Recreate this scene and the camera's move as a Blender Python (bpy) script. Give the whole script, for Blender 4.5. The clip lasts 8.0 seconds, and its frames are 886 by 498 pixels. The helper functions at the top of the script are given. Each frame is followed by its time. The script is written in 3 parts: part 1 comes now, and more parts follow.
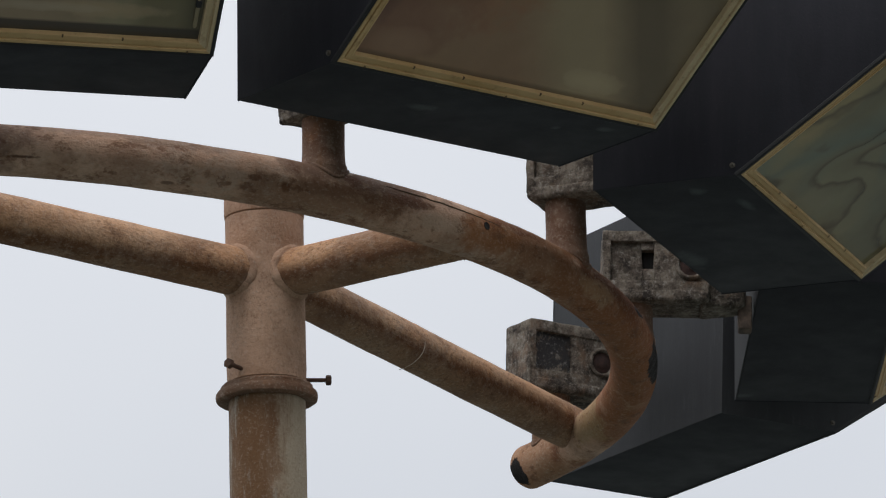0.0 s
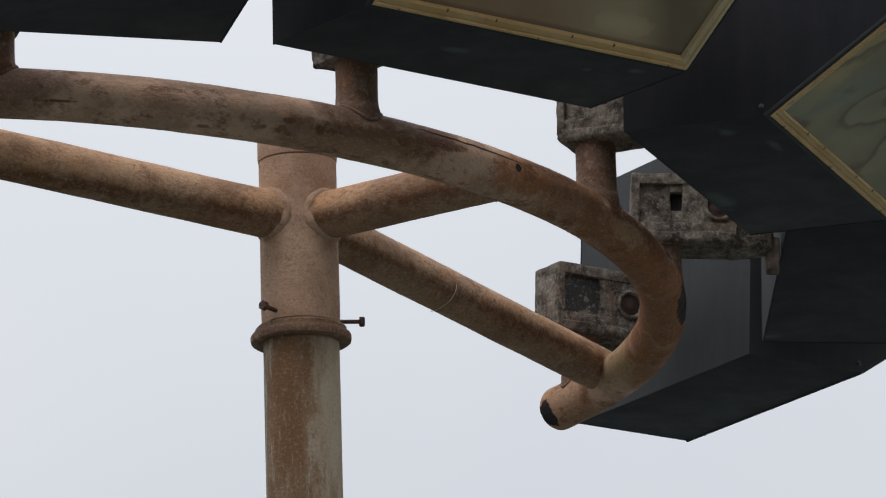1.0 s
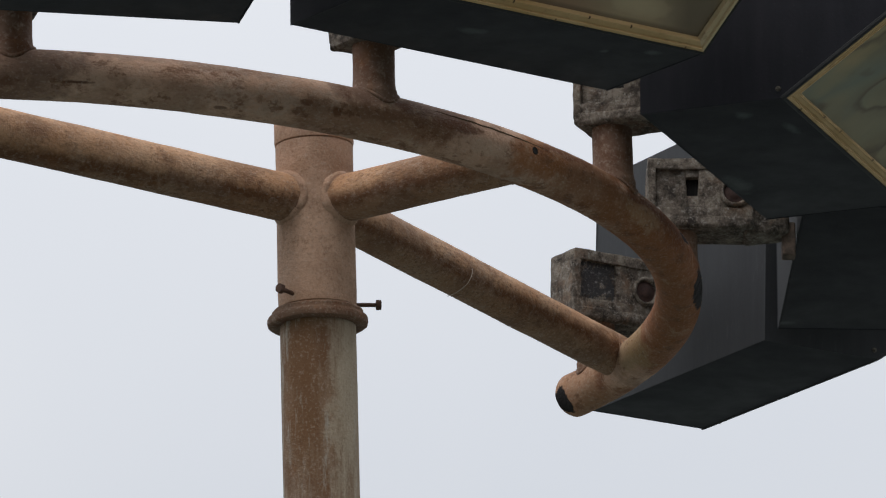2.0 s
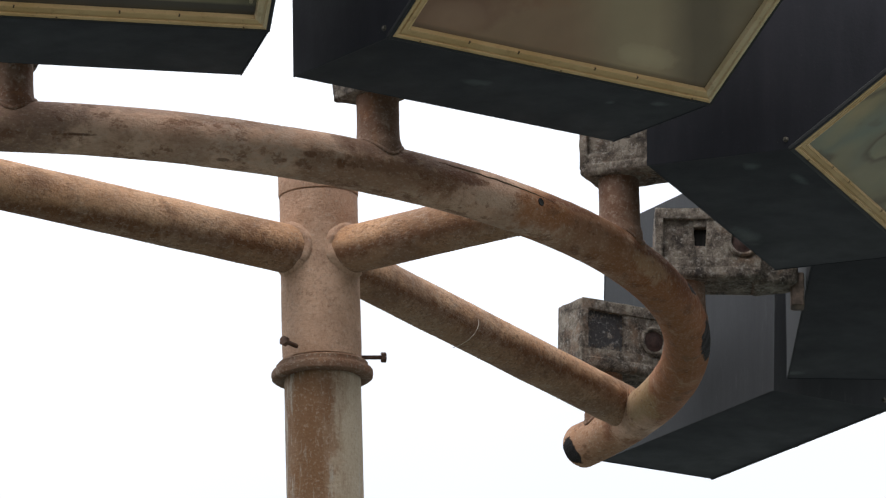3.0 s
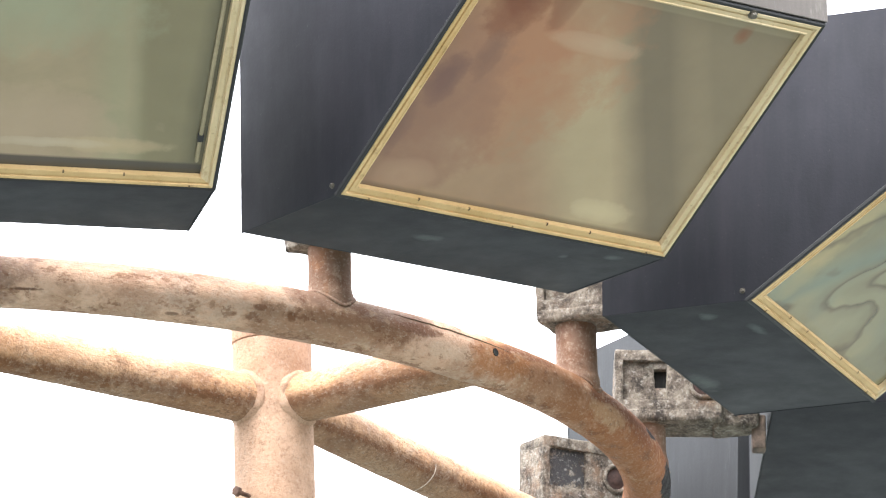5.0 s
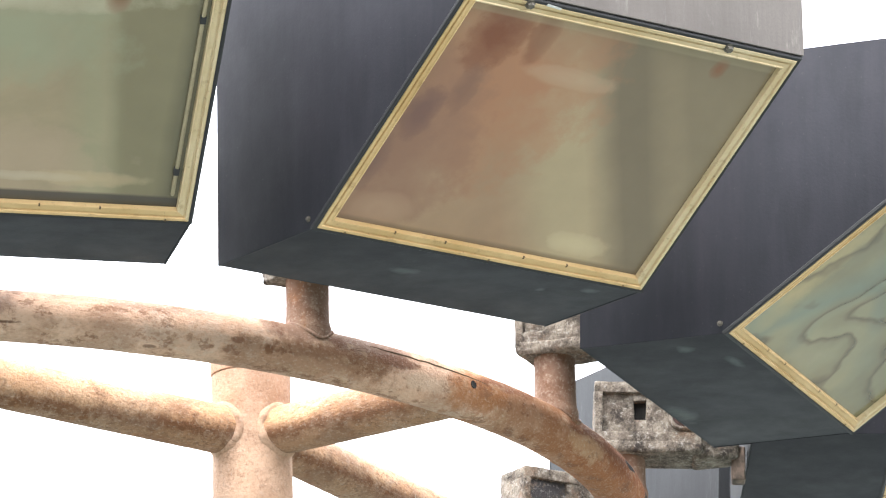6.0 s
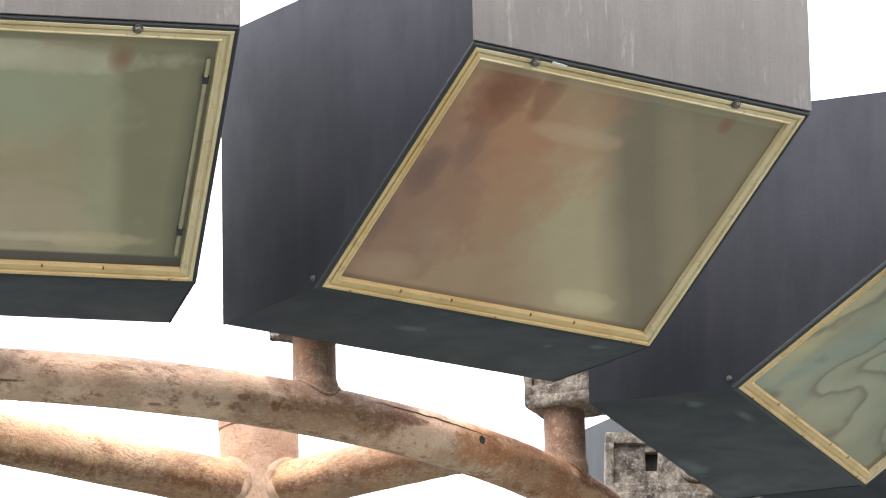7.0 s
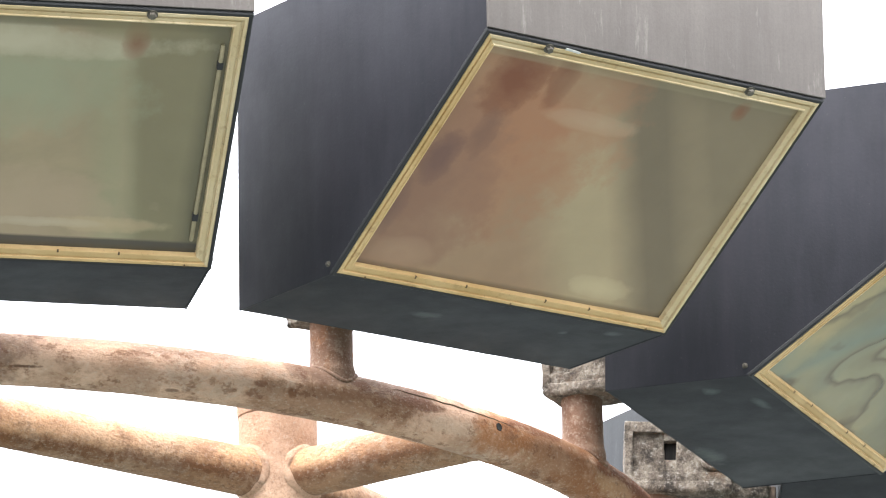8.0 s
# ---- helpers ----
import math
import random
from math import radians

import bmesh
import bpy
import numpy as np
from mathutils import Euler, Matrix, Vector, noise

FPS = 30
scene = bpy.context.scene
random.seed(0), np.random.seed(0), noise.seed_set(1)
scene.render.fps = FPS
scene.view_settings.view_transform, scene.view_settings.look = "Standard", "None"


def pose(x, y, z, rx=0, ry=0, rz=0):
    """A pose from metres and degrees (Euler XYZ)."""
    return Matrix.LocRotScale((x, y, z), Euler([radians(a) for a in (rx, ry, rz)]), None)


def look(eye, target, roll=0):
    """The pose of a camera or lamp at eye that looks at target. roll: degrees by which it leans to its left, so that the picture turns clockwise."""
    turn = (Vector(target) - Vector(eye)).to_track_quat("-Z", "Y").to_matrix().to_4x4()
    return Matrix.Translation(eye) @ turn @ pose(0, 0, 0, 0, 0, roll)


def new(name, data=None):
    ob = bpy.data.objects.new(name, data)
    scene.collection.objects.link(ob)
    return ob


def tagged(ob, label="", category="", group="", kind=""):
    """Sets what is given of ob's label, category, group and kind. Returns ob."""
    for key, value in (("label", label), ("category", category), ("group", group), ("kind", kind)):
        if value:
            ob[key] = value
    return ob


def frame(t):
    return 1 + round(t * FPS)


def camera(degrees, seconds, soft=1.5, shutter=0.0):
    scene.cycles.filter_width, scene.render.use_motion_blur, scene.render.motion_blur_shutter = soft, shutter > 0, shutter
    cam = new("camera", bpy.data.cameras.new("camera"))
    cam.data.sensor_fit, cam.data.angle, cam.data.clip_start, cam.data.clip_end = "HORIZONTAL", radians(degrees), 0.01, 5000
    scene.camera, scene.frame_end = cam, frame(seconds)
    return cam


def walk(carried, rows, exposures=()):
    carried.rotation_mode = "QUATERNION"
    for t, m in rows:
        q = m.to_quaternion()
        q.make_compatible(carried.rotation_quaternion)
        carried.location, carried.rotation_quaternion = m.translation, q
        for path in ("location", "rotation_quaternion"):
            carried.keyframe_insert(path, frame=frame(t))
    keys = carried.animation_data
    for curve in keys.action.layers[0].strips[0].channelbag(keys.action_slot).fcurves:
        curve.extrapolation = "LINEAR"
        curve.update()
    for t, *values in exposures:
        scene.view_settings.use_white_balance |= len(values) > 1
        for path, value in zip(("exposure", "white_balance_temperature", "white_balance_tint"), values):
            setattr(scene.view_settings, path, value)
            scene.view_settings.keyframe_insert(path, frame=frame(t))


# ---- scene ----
# camera: a long lens from the ground, held by hand, tilting up along the lamps
EYE = 1.6
cam = camera(7.8342, 8.0, soft=1.2)
ROWS = [  # seconds, x, y, z from the eye, pitch, yaw, roll
    (0, 0.0134, 0.0216, -0.0435, 16.2229, -0.2619, -0.8499),
    (0.5, 0.0152, -0.0246, -0.0838, 16.1302, -0.3511, -1.0711),
    (1, -0.0301, -0.0743, -0.1014, 15.8751, -0.2055, -1.1212),
    (1.2, -0.0663, -0.0769, -0.1161, 15.8233, -0.0790, -0.9814),
    (2.5, -0.0316, -0.0377, -0.1634, 16.2127, -0.1340, -1.1285),
    (3, -0.0268, 0.0044, -0.1008, 16.3050, 0.0097, -1.1095),
    (3.5, 0.0103, 0.0196, -0.0495, 16.4145, 0.0619, -0.8884),
    (4, 0.0442, 0.0774, -0.0019, 16.5684, 0.0852, -0.9492),
    (4.5, 0.0586, 0.0782, 0.0695, 16.5399, 0.0632, -1.1540),
    (5.8, 0.0941, 0.0487, 0.1375, 16.5957, 0.1904, -1.0250),
    (6, 0.1097, 0.0539, 0.1329, 16.7149, 0.1559, -1.0549),
    (6.5, 0.1561, 0.0651, 0.1714, 16.8127, 0.1948, -1.2316),
    (7, 0.1508, 0.0898, 0.2263, 16.7452, 0.4633, -1.1923),
    (7.5, 0.1585, 0.0924, 0.2003, 16.7838, 1.0088, -0.9331),
    (8, 0.2047, 0.0672, 0.1849, 16.8280, 0.9464, -0.9898),
]
EXPOSURES = [(0.0, -0.55), (2.6, -0.52), (2.9, -0.2), (3.2, 0.55), (3.5, 1.5), (3.8, 2.0), (4.5, 2.12), (5.8, 2.1), (6.5, 1.95), (7.0, 1.72), (7.5, 1.85), (8.0, 1.93)]
walk(cam, [(t, pose(x, y, EYE + z, 90 + p, 0, w) @ pose(0, 0, 0, 0, 0, r)) for t, x, y, z, p, w, r in ROWS], EXPOSURES)

# ---- light: a bright overcast sky and a veiled sun ----
SUN_HIGH, SUN_ROUND = 63, 224
world = bpy.data.worlds.new("overcast")
scene.world = world
world.use_nodes = True
wt = world.node_tree
wt.nodes.clear()


def wnode(kind, **values):
    n = wt.nodes.new(kind)
    for k, v in values.items():
        n.inputs[k].default_value = v
    return n


sky = wt.nodes.new("ShaderNodeTexSky")
sky.sky_type, sky.sun_disc = "NISHITA", False
sky.sun_elevation, sky.sun_rotation = radians(SUN_HIGH), radians(SUN_ROUND)
scaled = wt.nodes.new("ShaderNodeVectorMath")
scaled.operation = "SCALE"
scaled.inputs["Scale"].default_value = 0.08
wt.links.new(sky.outputs["Color"], scaled.inputs[0])
clouds = wnode("ShaderNodeTexNoise", Scale=2.2, Detail=5.0, Roughness=0.55)
coord = wt.nodes.new("ShaderNodeTexCoord")
wt.links.new(coord.outputs["Generated"], clouds.inputs["Vector"])
veil = wt.nodes.new("ShaderNodeValToRGB")
veil.color_ramp.elements[0].position, veil.color_ramp.elements[0].color = 0.3, (0.86, 0.90, 0.97, 1)
veil.color_ramp.elements[1].position, veil.color_ramp.elements[1].color = 0.7, (1.04, 1.05, 1.08, 1)
wt.links.new(clouds.outputs["Fac"], veil.inputs["Fac"])
blend = wt.nodes.new("ShaderNodeMix")
blend.data_type = "RGBA"
blend.inputs["Factor"].default_value = 0.88
wt.links.new(scaled.outputs[0], blend.inputs["A"])
wt.links.new(veil.outputs["Color"], blend.inputs["B"])
# an overcast sky is about three times as bright overhead as at the horizon
high = wt.nodes.new("ShaderNodeSeparateXYZ")
wt.links.new(coord.outputs["Generated"], high.inputs[0])
rise = wt.nodes.new("ShaderNodeMapRange")
rise.inputs["From Min"].default_value, rise.inputs["From Max"].default_value = 0.0, 1.0
rise.inputs["To Min"].default_value, rise.inputs["To Max"].default_value = 0.65, 1.95
wt.links.new(high.outputs[2], rise.inputs["Value"])
graded = wt.nodes.new("ShaderNodeVectorMath")
graded.operation = "SCALE"
wt.links.new(blend.outputs["Result"], graded.inputs[0])
wt.links.new(rise.outputs[0], graded.inputs["Scale"])
back = wnode("ShaderNodeBackground", Strength=1.25)
wt.links.new(graded.outputs[0], back.inputs["Color"])
wout = wt.nodes.new("ShaderNodeOutputWorld")
wt.links.new(back.outputs[0], wout.inputs[0])

sun = new("sun", bpy.data.lights.new("sun", "SUN"))
sun.data.energy, sun.data.angle, sun.data.color = 1.2, radians(18), (1.0, 0.96, 0.9)
sun_way = Vector((math.sin(radians(SUN_ROUND)) * math.cos(radians(SUN_HIGH)), math.cos(radians(SUN_ROUND)) * math.cos(radians(SUN_HIGH)), math.sin(radians(SUN_HIGH))))
sun.matrix_world = look(sun_way * 40, (0, 0, 0))


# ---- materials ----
ALBEDO_SCALE = 0.60  # even darkening of every base colour, set to balance surfaces against the bright sky


class Mat:
    """A small helper to chain shader nodes."""

    def __init__(self, name):
        self.m = bpy.data.materials.new(name)
        self.m.use_nodes = True
        self.t = self.m.node_tree
        self.bsdf = self.t.nodes["Principled BSDF"]
        self.out = self.t.nodes["Material Output"]
        self.co = self.t.nodes.new("ShaderNodeTexCoord")

    def put(self, socket, value):
        if hasattr(value, "is_linked"):
            self.t.links.new(value, socket)
        else:
            socket.default_value = value

    def noise(self, scale, detail=6.0, rough=0.6, stretch=(1, 1, 1), space="Object", shift=(0, 0, 0), warp=0.0):
        mp = self.t.nodes.new("ShaderNodeMapping")
        mp.inputs["Scale"].default_value, mp.inputs["Location"].default_value = stretch, shift
        self.t.links.new(self.co.outputs[space], mp.inputs["Vector"])
        n = self.t.nodes.new("ShaderNodeTexNoise")
        n.inputs["Scale"].default_value, n.inputs["Detail"].default_value = scale, detail
        n.inputs["Roughness"].default_value, n.inputs["Distortion"].default_value = rough, warp
        self.t.links.new(mp.outputs[0], n.inputs["Vector"])
        return n.outputs["Fac"]

    def ramp(self, fac, *stops):
        r = self.t.nodes.new("ShaderNodeValToRGB")
        e = r.color_ramp.elements
        while len(e) < len(stops):
            e.new(0.5)
        for k, (p, c) in zip(e, stops):
            k.position = p
            k.color = (c, c, c, 1) if isinstance(c, (int, float)) else (*c, 1)
        self.put(r.inputs["Fac"], fac)
        return r.outputs["Color"]

    def mix(self, fac, a, b, how="MIX"):
        n = self.t.nodes.new("ShaderNodeMix")
        n.data_type, n.blend_type = "RGBA", how
        self.put(n.inputs["Factor"], fac)
        for s, v in (("A", a), ("B", b)):
            self.put(n.inputs[s], (*v, 1) if isinstance(v, tuple) and len(v) == 3 else v)
        return n.outputs["Result"]

    def math(self, how, a, b=0.5):
        n = self.t.nodes.new("ShaderNodeMath")
        n.operation = how
        self.put(n.inputs[0], a)
        self.put(n.inputs[1], b)
        return n.outputs[0]

    def axis(self, space="Object"):
        s = self.t.nodes.new("ShaderNodeSeparateXYZ")
        self.t.links.new(self.co.outputs[space], s.inputs[0])
        return s.outputs

    def spot(self, centre, size, space="Object", ragged=0.5, scale=30.0):
        """1 inside a blot of that half-size, with a ragged edge, 0 outside."""
        mp = self.t.nodes.new("ShaderNodeMapping")
        mp.inputs["Location"].default_value = [-c / s for c, s in zip(centre, size)]
        mp.inputs["Scale"].default_value = [1 / s for s in size]
        self.t.links.new(self.co.outputs[space], mp.inputs["Vector"])
        ln = self.t.nodes.new("ShaderNodeVectorMath")
        ln.operation = "LENGTH"
        self.t.links.new(mp.outputs[0], ln.inputs[0])
        return self.math("ADD", ln.outputs["Value"], self.math("MULTIPLY", self.math("SUBTRACT", self.noise(scale, 5, 0.65, space=space), 0.5), ragged * 2))

    def bump(self, height, strength, distance=0.002, under=None):
        n = self.t.nodes.new("ShaderNodeBump")
        n.inputs["Strength"].default_value, n.inputs["Distance"].default_value = strength, distance
        self.put(n.inputs["Height"], height)
        if under:
            self.t.links.new(under, n.inputs["Normal"])
        self.t.links.new(n.outputs[0], self.bsdf.inputs["Normal"])
        return n.outputs[0]

    def done(self, colour, rough, metal=0.0, spec=0.5):
        self.put(self.bsdf.inputs["Base Color"], self.mix(1.0, colour, (ALBEDO_SCALE, ALBEDO_SCALE, ALBEDO_SCALE), "MULTIPLY"))
        self.put(self.bsdf.inputs["Roughness"], rough)
        self.put(self.bsdf.inputs["Metallic"], metal)
        self.bsdf.inputs["Specular IOR Level"].default_value = spec
        return self.m


def rusty_paint(name, pale, mid, rust_at, streaks=False, chips=(), washes=(), band=None, calm=1.0, speck=0.5, peel=0.0, drawn=False, orange=(0.42, 0.19, 0.08)):
    """Old cream paint gone pink-brown, with rust bleeding through, washes of stain and bare dark chips."""
    k = Mat(name)

    def skin(scale, detail, rough, shift=(0, 0, 0)):
        """Grain of the skin, drawn out along the tube where it was rolled."""
        return k.noise(scale, detail, rough, stretch=(0.74, 1, 1), space="UV", shift=shift) if drawn else k.noise(scale, detail, rough, shift=shift)

    c = k.ramp(k.noise(7, 6, 0.6), (0.34, mid), (0.52, tuple(0.5 * (p + q) for p, q in zip(pale, mid))), (0.70, pale))
    grime = k.ramp(skin(17, 7, 0.68), (rust_at - 0.05, 0.0), (rust_at + 0.10, 1.0))
    c = k.mix(k.math("MULTIPLY", grime, 0.85 * calm), c, (0.22, 0.095, 0.045))
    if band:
        # rust stripe at half height, browner below; the bright top also imitates sky glare
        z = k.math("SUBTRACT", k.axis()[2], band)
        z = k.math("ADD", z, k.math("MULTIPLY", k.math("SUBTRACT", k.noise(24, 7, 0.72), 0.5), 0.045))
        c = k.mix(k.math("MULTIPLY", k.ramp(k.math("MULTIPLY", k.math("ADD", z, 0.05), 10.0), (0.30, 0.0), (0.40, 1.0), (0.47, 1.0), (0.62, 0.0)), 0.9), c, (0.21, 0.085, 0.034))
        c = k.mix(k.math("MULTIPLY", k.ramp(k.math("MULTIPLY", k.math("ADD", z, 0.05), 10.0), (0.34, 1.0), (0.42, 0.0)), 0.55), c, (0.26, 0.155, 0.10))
    fine = k.ramp(skin(150, 8, 0.8), (0.50, 0.0), (0.60, 1.0))
    where = k.ramp(skin(8, 6, 0.68, shift=(2, 8, 4)), (0.38, 0.15), (0.58, 1.0))
    c = k.mix(k.math("MULTIPLY", k.math("MULTIPLY", fine, where), speck), c, (0.17, 0.08, 0.042))
    patch = k.ramp(skin(11, 5, 0.55, shift=(7, 3, 5)), (0.50, 0.0), (0.62, 1.0))
    c = k.mix(k.math("MULTIPLY", patch, 0.65 * calm), c, (0.30, 0.165, 0.10))
    pale_spots = k.ramp(skin(48, 8, 0.75, shift=(3, 1, 2)), (0.56, 0.0), (0.64, 1.0))
    c = k.mix(k.math("MULTIPLY", pale_spots, 0.4 * calm), c, (0.70, 0.54, 0.42))
    bleed = k.ramp(skin(20, 7, 0.7, shift=(6, 0, 9)), (0.56, 0.0), (0.68, 1.0))
    c = k.mix(k.math("MULTIPLY", bleed, 0.6 * calm), c, orange)
    if peel:  # flaked paint: a pale lip round each bare brown patch
        n = skin(21, 8, 0.66, shift=(1, 9, 3))
        spread = k.ramp(k.noise(5, 4, 0.6, shift=(8, 2, 6)), (0.46, 0.0), (0.56, 1.0))
        lip = k.math("MULTIPLY", k.ramp(n, (0.47, 0.0), (0.54, 1.0), (0.56, 1.0), (0.57, 0.0)), spread)
        c = k.mix(k.math("MULTIPLY", lip, 0.6 * peel), c, (0.74, 0.55, 0.42))
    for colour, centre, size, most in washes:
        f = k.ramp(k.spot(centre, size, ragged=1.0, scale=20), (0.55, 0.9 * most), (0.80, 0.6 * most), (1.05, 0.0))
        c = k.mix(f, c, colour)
    if peel:
        bare = k.math("MULTIPLY", k.ramp(n, (0.565, 0.0), (0.62, 1.0)), spread)
        c = k.mix(k.math("MULTIPLY", bare, 0.6 * peel), c, (0.24, 0.125, 0.07))
        there = k.ramp(k.noise(7, 5, 0.62, shift=(3, 3, 9)), (0.44, 0.0), (0.58, 1.0))
        crust = k.ramp(skin(52, 8, 0.72, shift=(9, 4, 1)), (0.52, 0.0), (0.57, 1.0))
        c = k.mix(k.math("MULTIPLY", k.math("MULTIPLY", crust, there), 0.5 * peel), c, (0.62, 0.41, 0.26))
        scab = k.ramp(skin(30, 8, 0.72, shift=(4, 7, 7)), (0.55, 0.0), (0.60, 1.0))
        c = k.mix(k.math("MULTIPLY", scab, 0.65 * peel), c, (0.21, 0.082, 0.036))
    if streaks:
        run = k.ramp(k.noise(9, 8, 0.75, stretch=(1.6, 1.6, 0.22)), (0.42, 0.0), (0.56, 1.0))
        c = k.mix(k.math("MULTIPLY", run, 0.8), c, (0.29, 0.15, 0.07))
        white = k.ramp(k.noise(9, 9, 0.8, stretch=(1.6, 1.6, 0.25), shift=(5.3, 2, 0)), (0.50, 0.0), (0.56, 1.0))
        c = k.mix(k.math("MULTIPLY", white, 0.8), c, (0.66, 0.60, 0.50))
    # pale and dark mottling, partly standing in for the lit relief of rough skin
    grain = skin(210, 3, 0.6, shift=(4, 1, 8))
    c = k.mix(k.ramp(grain, (0.56, 0.0), (0.66, 0.22)), c, (0.93, 0.80, 0.68))
    c = k.mix(k.ramp(grain, (0.34, 0.26), (0.44, 0.0)), c, (0.24, 0.12, 0.07))
    for centre, size in chips:
        d = k.spot(centre, size, ragged=0.5, scale=45)
        halo = k.ramp(d, (0.9, 1.0), (1.7, 0.0))
        c = k.mix(k.math("MULTIPLY", halo, 0.6), c, (0.33, 0.13, 0.045))
        c = k.mix(k.ramp(d, (0.92, 1.0), (1.0, 0.0)), c, (0.022, 0.017, 0.016))
    h = k.mix(0.5, skin(70, 8, 0.75), k.mix(0.6, skin(230, 6, 0.7), grain))
    k.bump(h, 1.0, 0.0048)
    return k.done(c, k.ramp(k.noise(40, 4), (0.3, 0.64), (0.7, 0.9)), 0.0, 0.2)


def dark_paint(name, base, worn, streak=0.22, rough=(0.56, 0.74), smudges=()):
    """Dark enamel on folded sheet, blotchy and chalked in runs down the panel."""
    k = Mat(name)
    c = k.ramp(k.noise(4.5, 5, 0.6, warp=0.5), (0.3, tuple(0.80 * v for v in base)), (0.72, tuple(1.20 * v for v in base)))
    run = k.ramp(k.noise(22, 7, 0.7, stretch=(1.3, 1.3, 0.13)), (0.42, 0.0), (0.75, 1.0))
    c = k.mix(k.math("MULTIPLY", run, streak), c, worn)
    speck = k.ramp(k.noise(170, 4, 0.7), (0.66, 0.0), (0.74, 1.0))
    c = k.mix(k.math("MULTIPLY", speck, 0.25), c, (0.20, 0.20, 0.19))
    scuff = k.ramp(k.noise(11, 6, 0.75, stretch=(1, 0.45, 1), shift=(7, 3, 1)), (0.70, 0.0), (0.76, 1.0))
    c = k.mix(k.math("MULTIPLY", scuff, 0.5), c, (0.26, 0.30, 0.29))
    stain = k.ramp(k.noise(13, 6, 0.7, stretch=(1, 1, 0.35), shift=(2, 9, 5)), (0.52, 0.0), (0.66, 0.28))
    c = k.mix(stain, c, tuple(0.55 * v for v in base))
    for centre, size in smudges:
        smudge = k.ramp(k.spot(centre, size, ragged=0.8, scale=30), (0.3, 0.42), (1.2, 0.0))
        c = k.mix(smudge, c, (0.20, 0.235, 0.225))
    k.bump(k.mix(0.4, k.noise(5, 3), k.noise(200, 3)), 0.12, 0.004)
    return k.done(c, k.ramp(k.noise(9, 5), (0.3, rough[0]), (0.7, rough[1])), 0.0, 0.20)


def chalked_metal(name, base, light, dark):
    """Faded sheet metal with pale chalk and drips running down."""
    k = Mat(name)
    c = k.ramp(k.noise(6, 6, 0.65), (0.3, tuple(0.86 * v for v in base)), (0.7, tuple(1.12 * v for v in base)))
    run = k.ramp(k.noise(34, 7, 0.75, stretch=(1.2, 1.2, 0.10)), (0.40, 0.0), (0.72, 1.0))
    c = k.mix(k.math("MULTIPLY", run, 0.5), c, dark)
    drip = k.ramp(k.noise(46, 6, 0.75, stretch=(1.1, 1.1, 0.2), shift=(2, 5, 3)), (0.58, 0.0), (0.68, 1.0))
    c = k.mix(k.math("MULTIPLY", drip, 0.40), c, light)
    grain = k.ramp(k.noise(240, 4, 0.7), (0.45, 0.0), (0.7, 1.0))
    c = k.mix(k.math("MULTIPLY", grain, 0.25), c, dark)
    k.bump(k.noise(180, 5, 0.7), 0.15, 0.002)
    return k.done(c, 0.72, 0.0, 0.3)


def cast_iron(name, painted=False):
    """Corroded casting: pale grey crust over blackened metal, finely pitted, with rust in places."""
    k = Mat(name)
    c = k.ramp(k.noise(30, 9, 0.80), (0.39, (0.055, 0.045, 0.038)), (0.48, (0.195, 0.158, 0.125)), (0.60, (0.41, 0.35, 0.285)))
    if painted:
        left = k.ramp(k.noise(34, 8, 0.72, shift=(3, 8, 2)), (0.50, 1.0), (0.56, 0.0))
        c = k.mix(left, c, (0.082, 0.078, 0.080))
    rust = k.ramp(k.noise(12, 7, 0.72, shift=(4, 4, 1)), (0.54, 0.0), (0.66, 1.0))
    c = k.mix(k.math("MULTIPLY", rust, 0.55), c, (0.36, 0.21, 0.125))
    flake = k.ramp(k.noise(120, 7, 0.8), (0.55, 0.0), (0.62, 1.0))
    c = k.mix(k.math("MULTIPLY", flake, 0.5), c, (0.58, 0.56, 0.52))
    pit = k.ramp(k.noise(160, 7, 0.8, shift=(1, 7, 2)), (0.56, 0.0), (0.63, 1.0))
    c = k.mix(k.math("MULTIPLY", pit, 0.75), c, (0.05, 0.043, 0.038))
    k.bump(k.mix(0.5, k.noise(70, 9, 0.8), k.noise(220, 6, 0.75)), 1.0, 0.005)
    return k.done(c, 0.88, 0.0, 0.25)


def plain(name, base, rough, metal=0.0, spread=0.18, scale=60):
    k = Mat(name)
    c = k.ramp(k.noise(scale, 5, 0.65), (0.3, tuple((1 - spread) * v for v in base)), (0.7, tuple((1 + spread) * v for v in base)))
    k.bump(k.noise(scale * 3, 4), 0.15, 0.001)
    return k.done(c, rough, metal)


def gold_frame(name, low=(0.74, 0.475, 0.19), high=(0.95, 0.67, 0.34)):
    """Gold-anodised aluminium, yellowed and grubby, browned at joints."""
    k = Mat(name)
    c = k.ramp(k.noise(9, 5, 0.6), (0.3, low), (0.7, high))
    stain = k.ramp(k.noise(28, 7, 0.75), (0.56, 0.0), (0.72, 1.0))
    c = k.mix(k.math("MULTIPLY", stain, 0.6), c, (0.33, 0.19, 0.07))
    dirt = k.ramp(k.noise(150, 5, 0.7), (0.60, 0.0), (0.70, 1.0))
    c = k.mix(k.math("MULTIPLY", dirt, 0.4), c, (0.12, 0.09, 0.05))
    k.bump(k.noise(220, 4), 0.1, 0.001)
    return k.done(c, k.ramp(k.noise(25, 4), (0.3, 0.38), (0.7, 0.6)), 0.35)


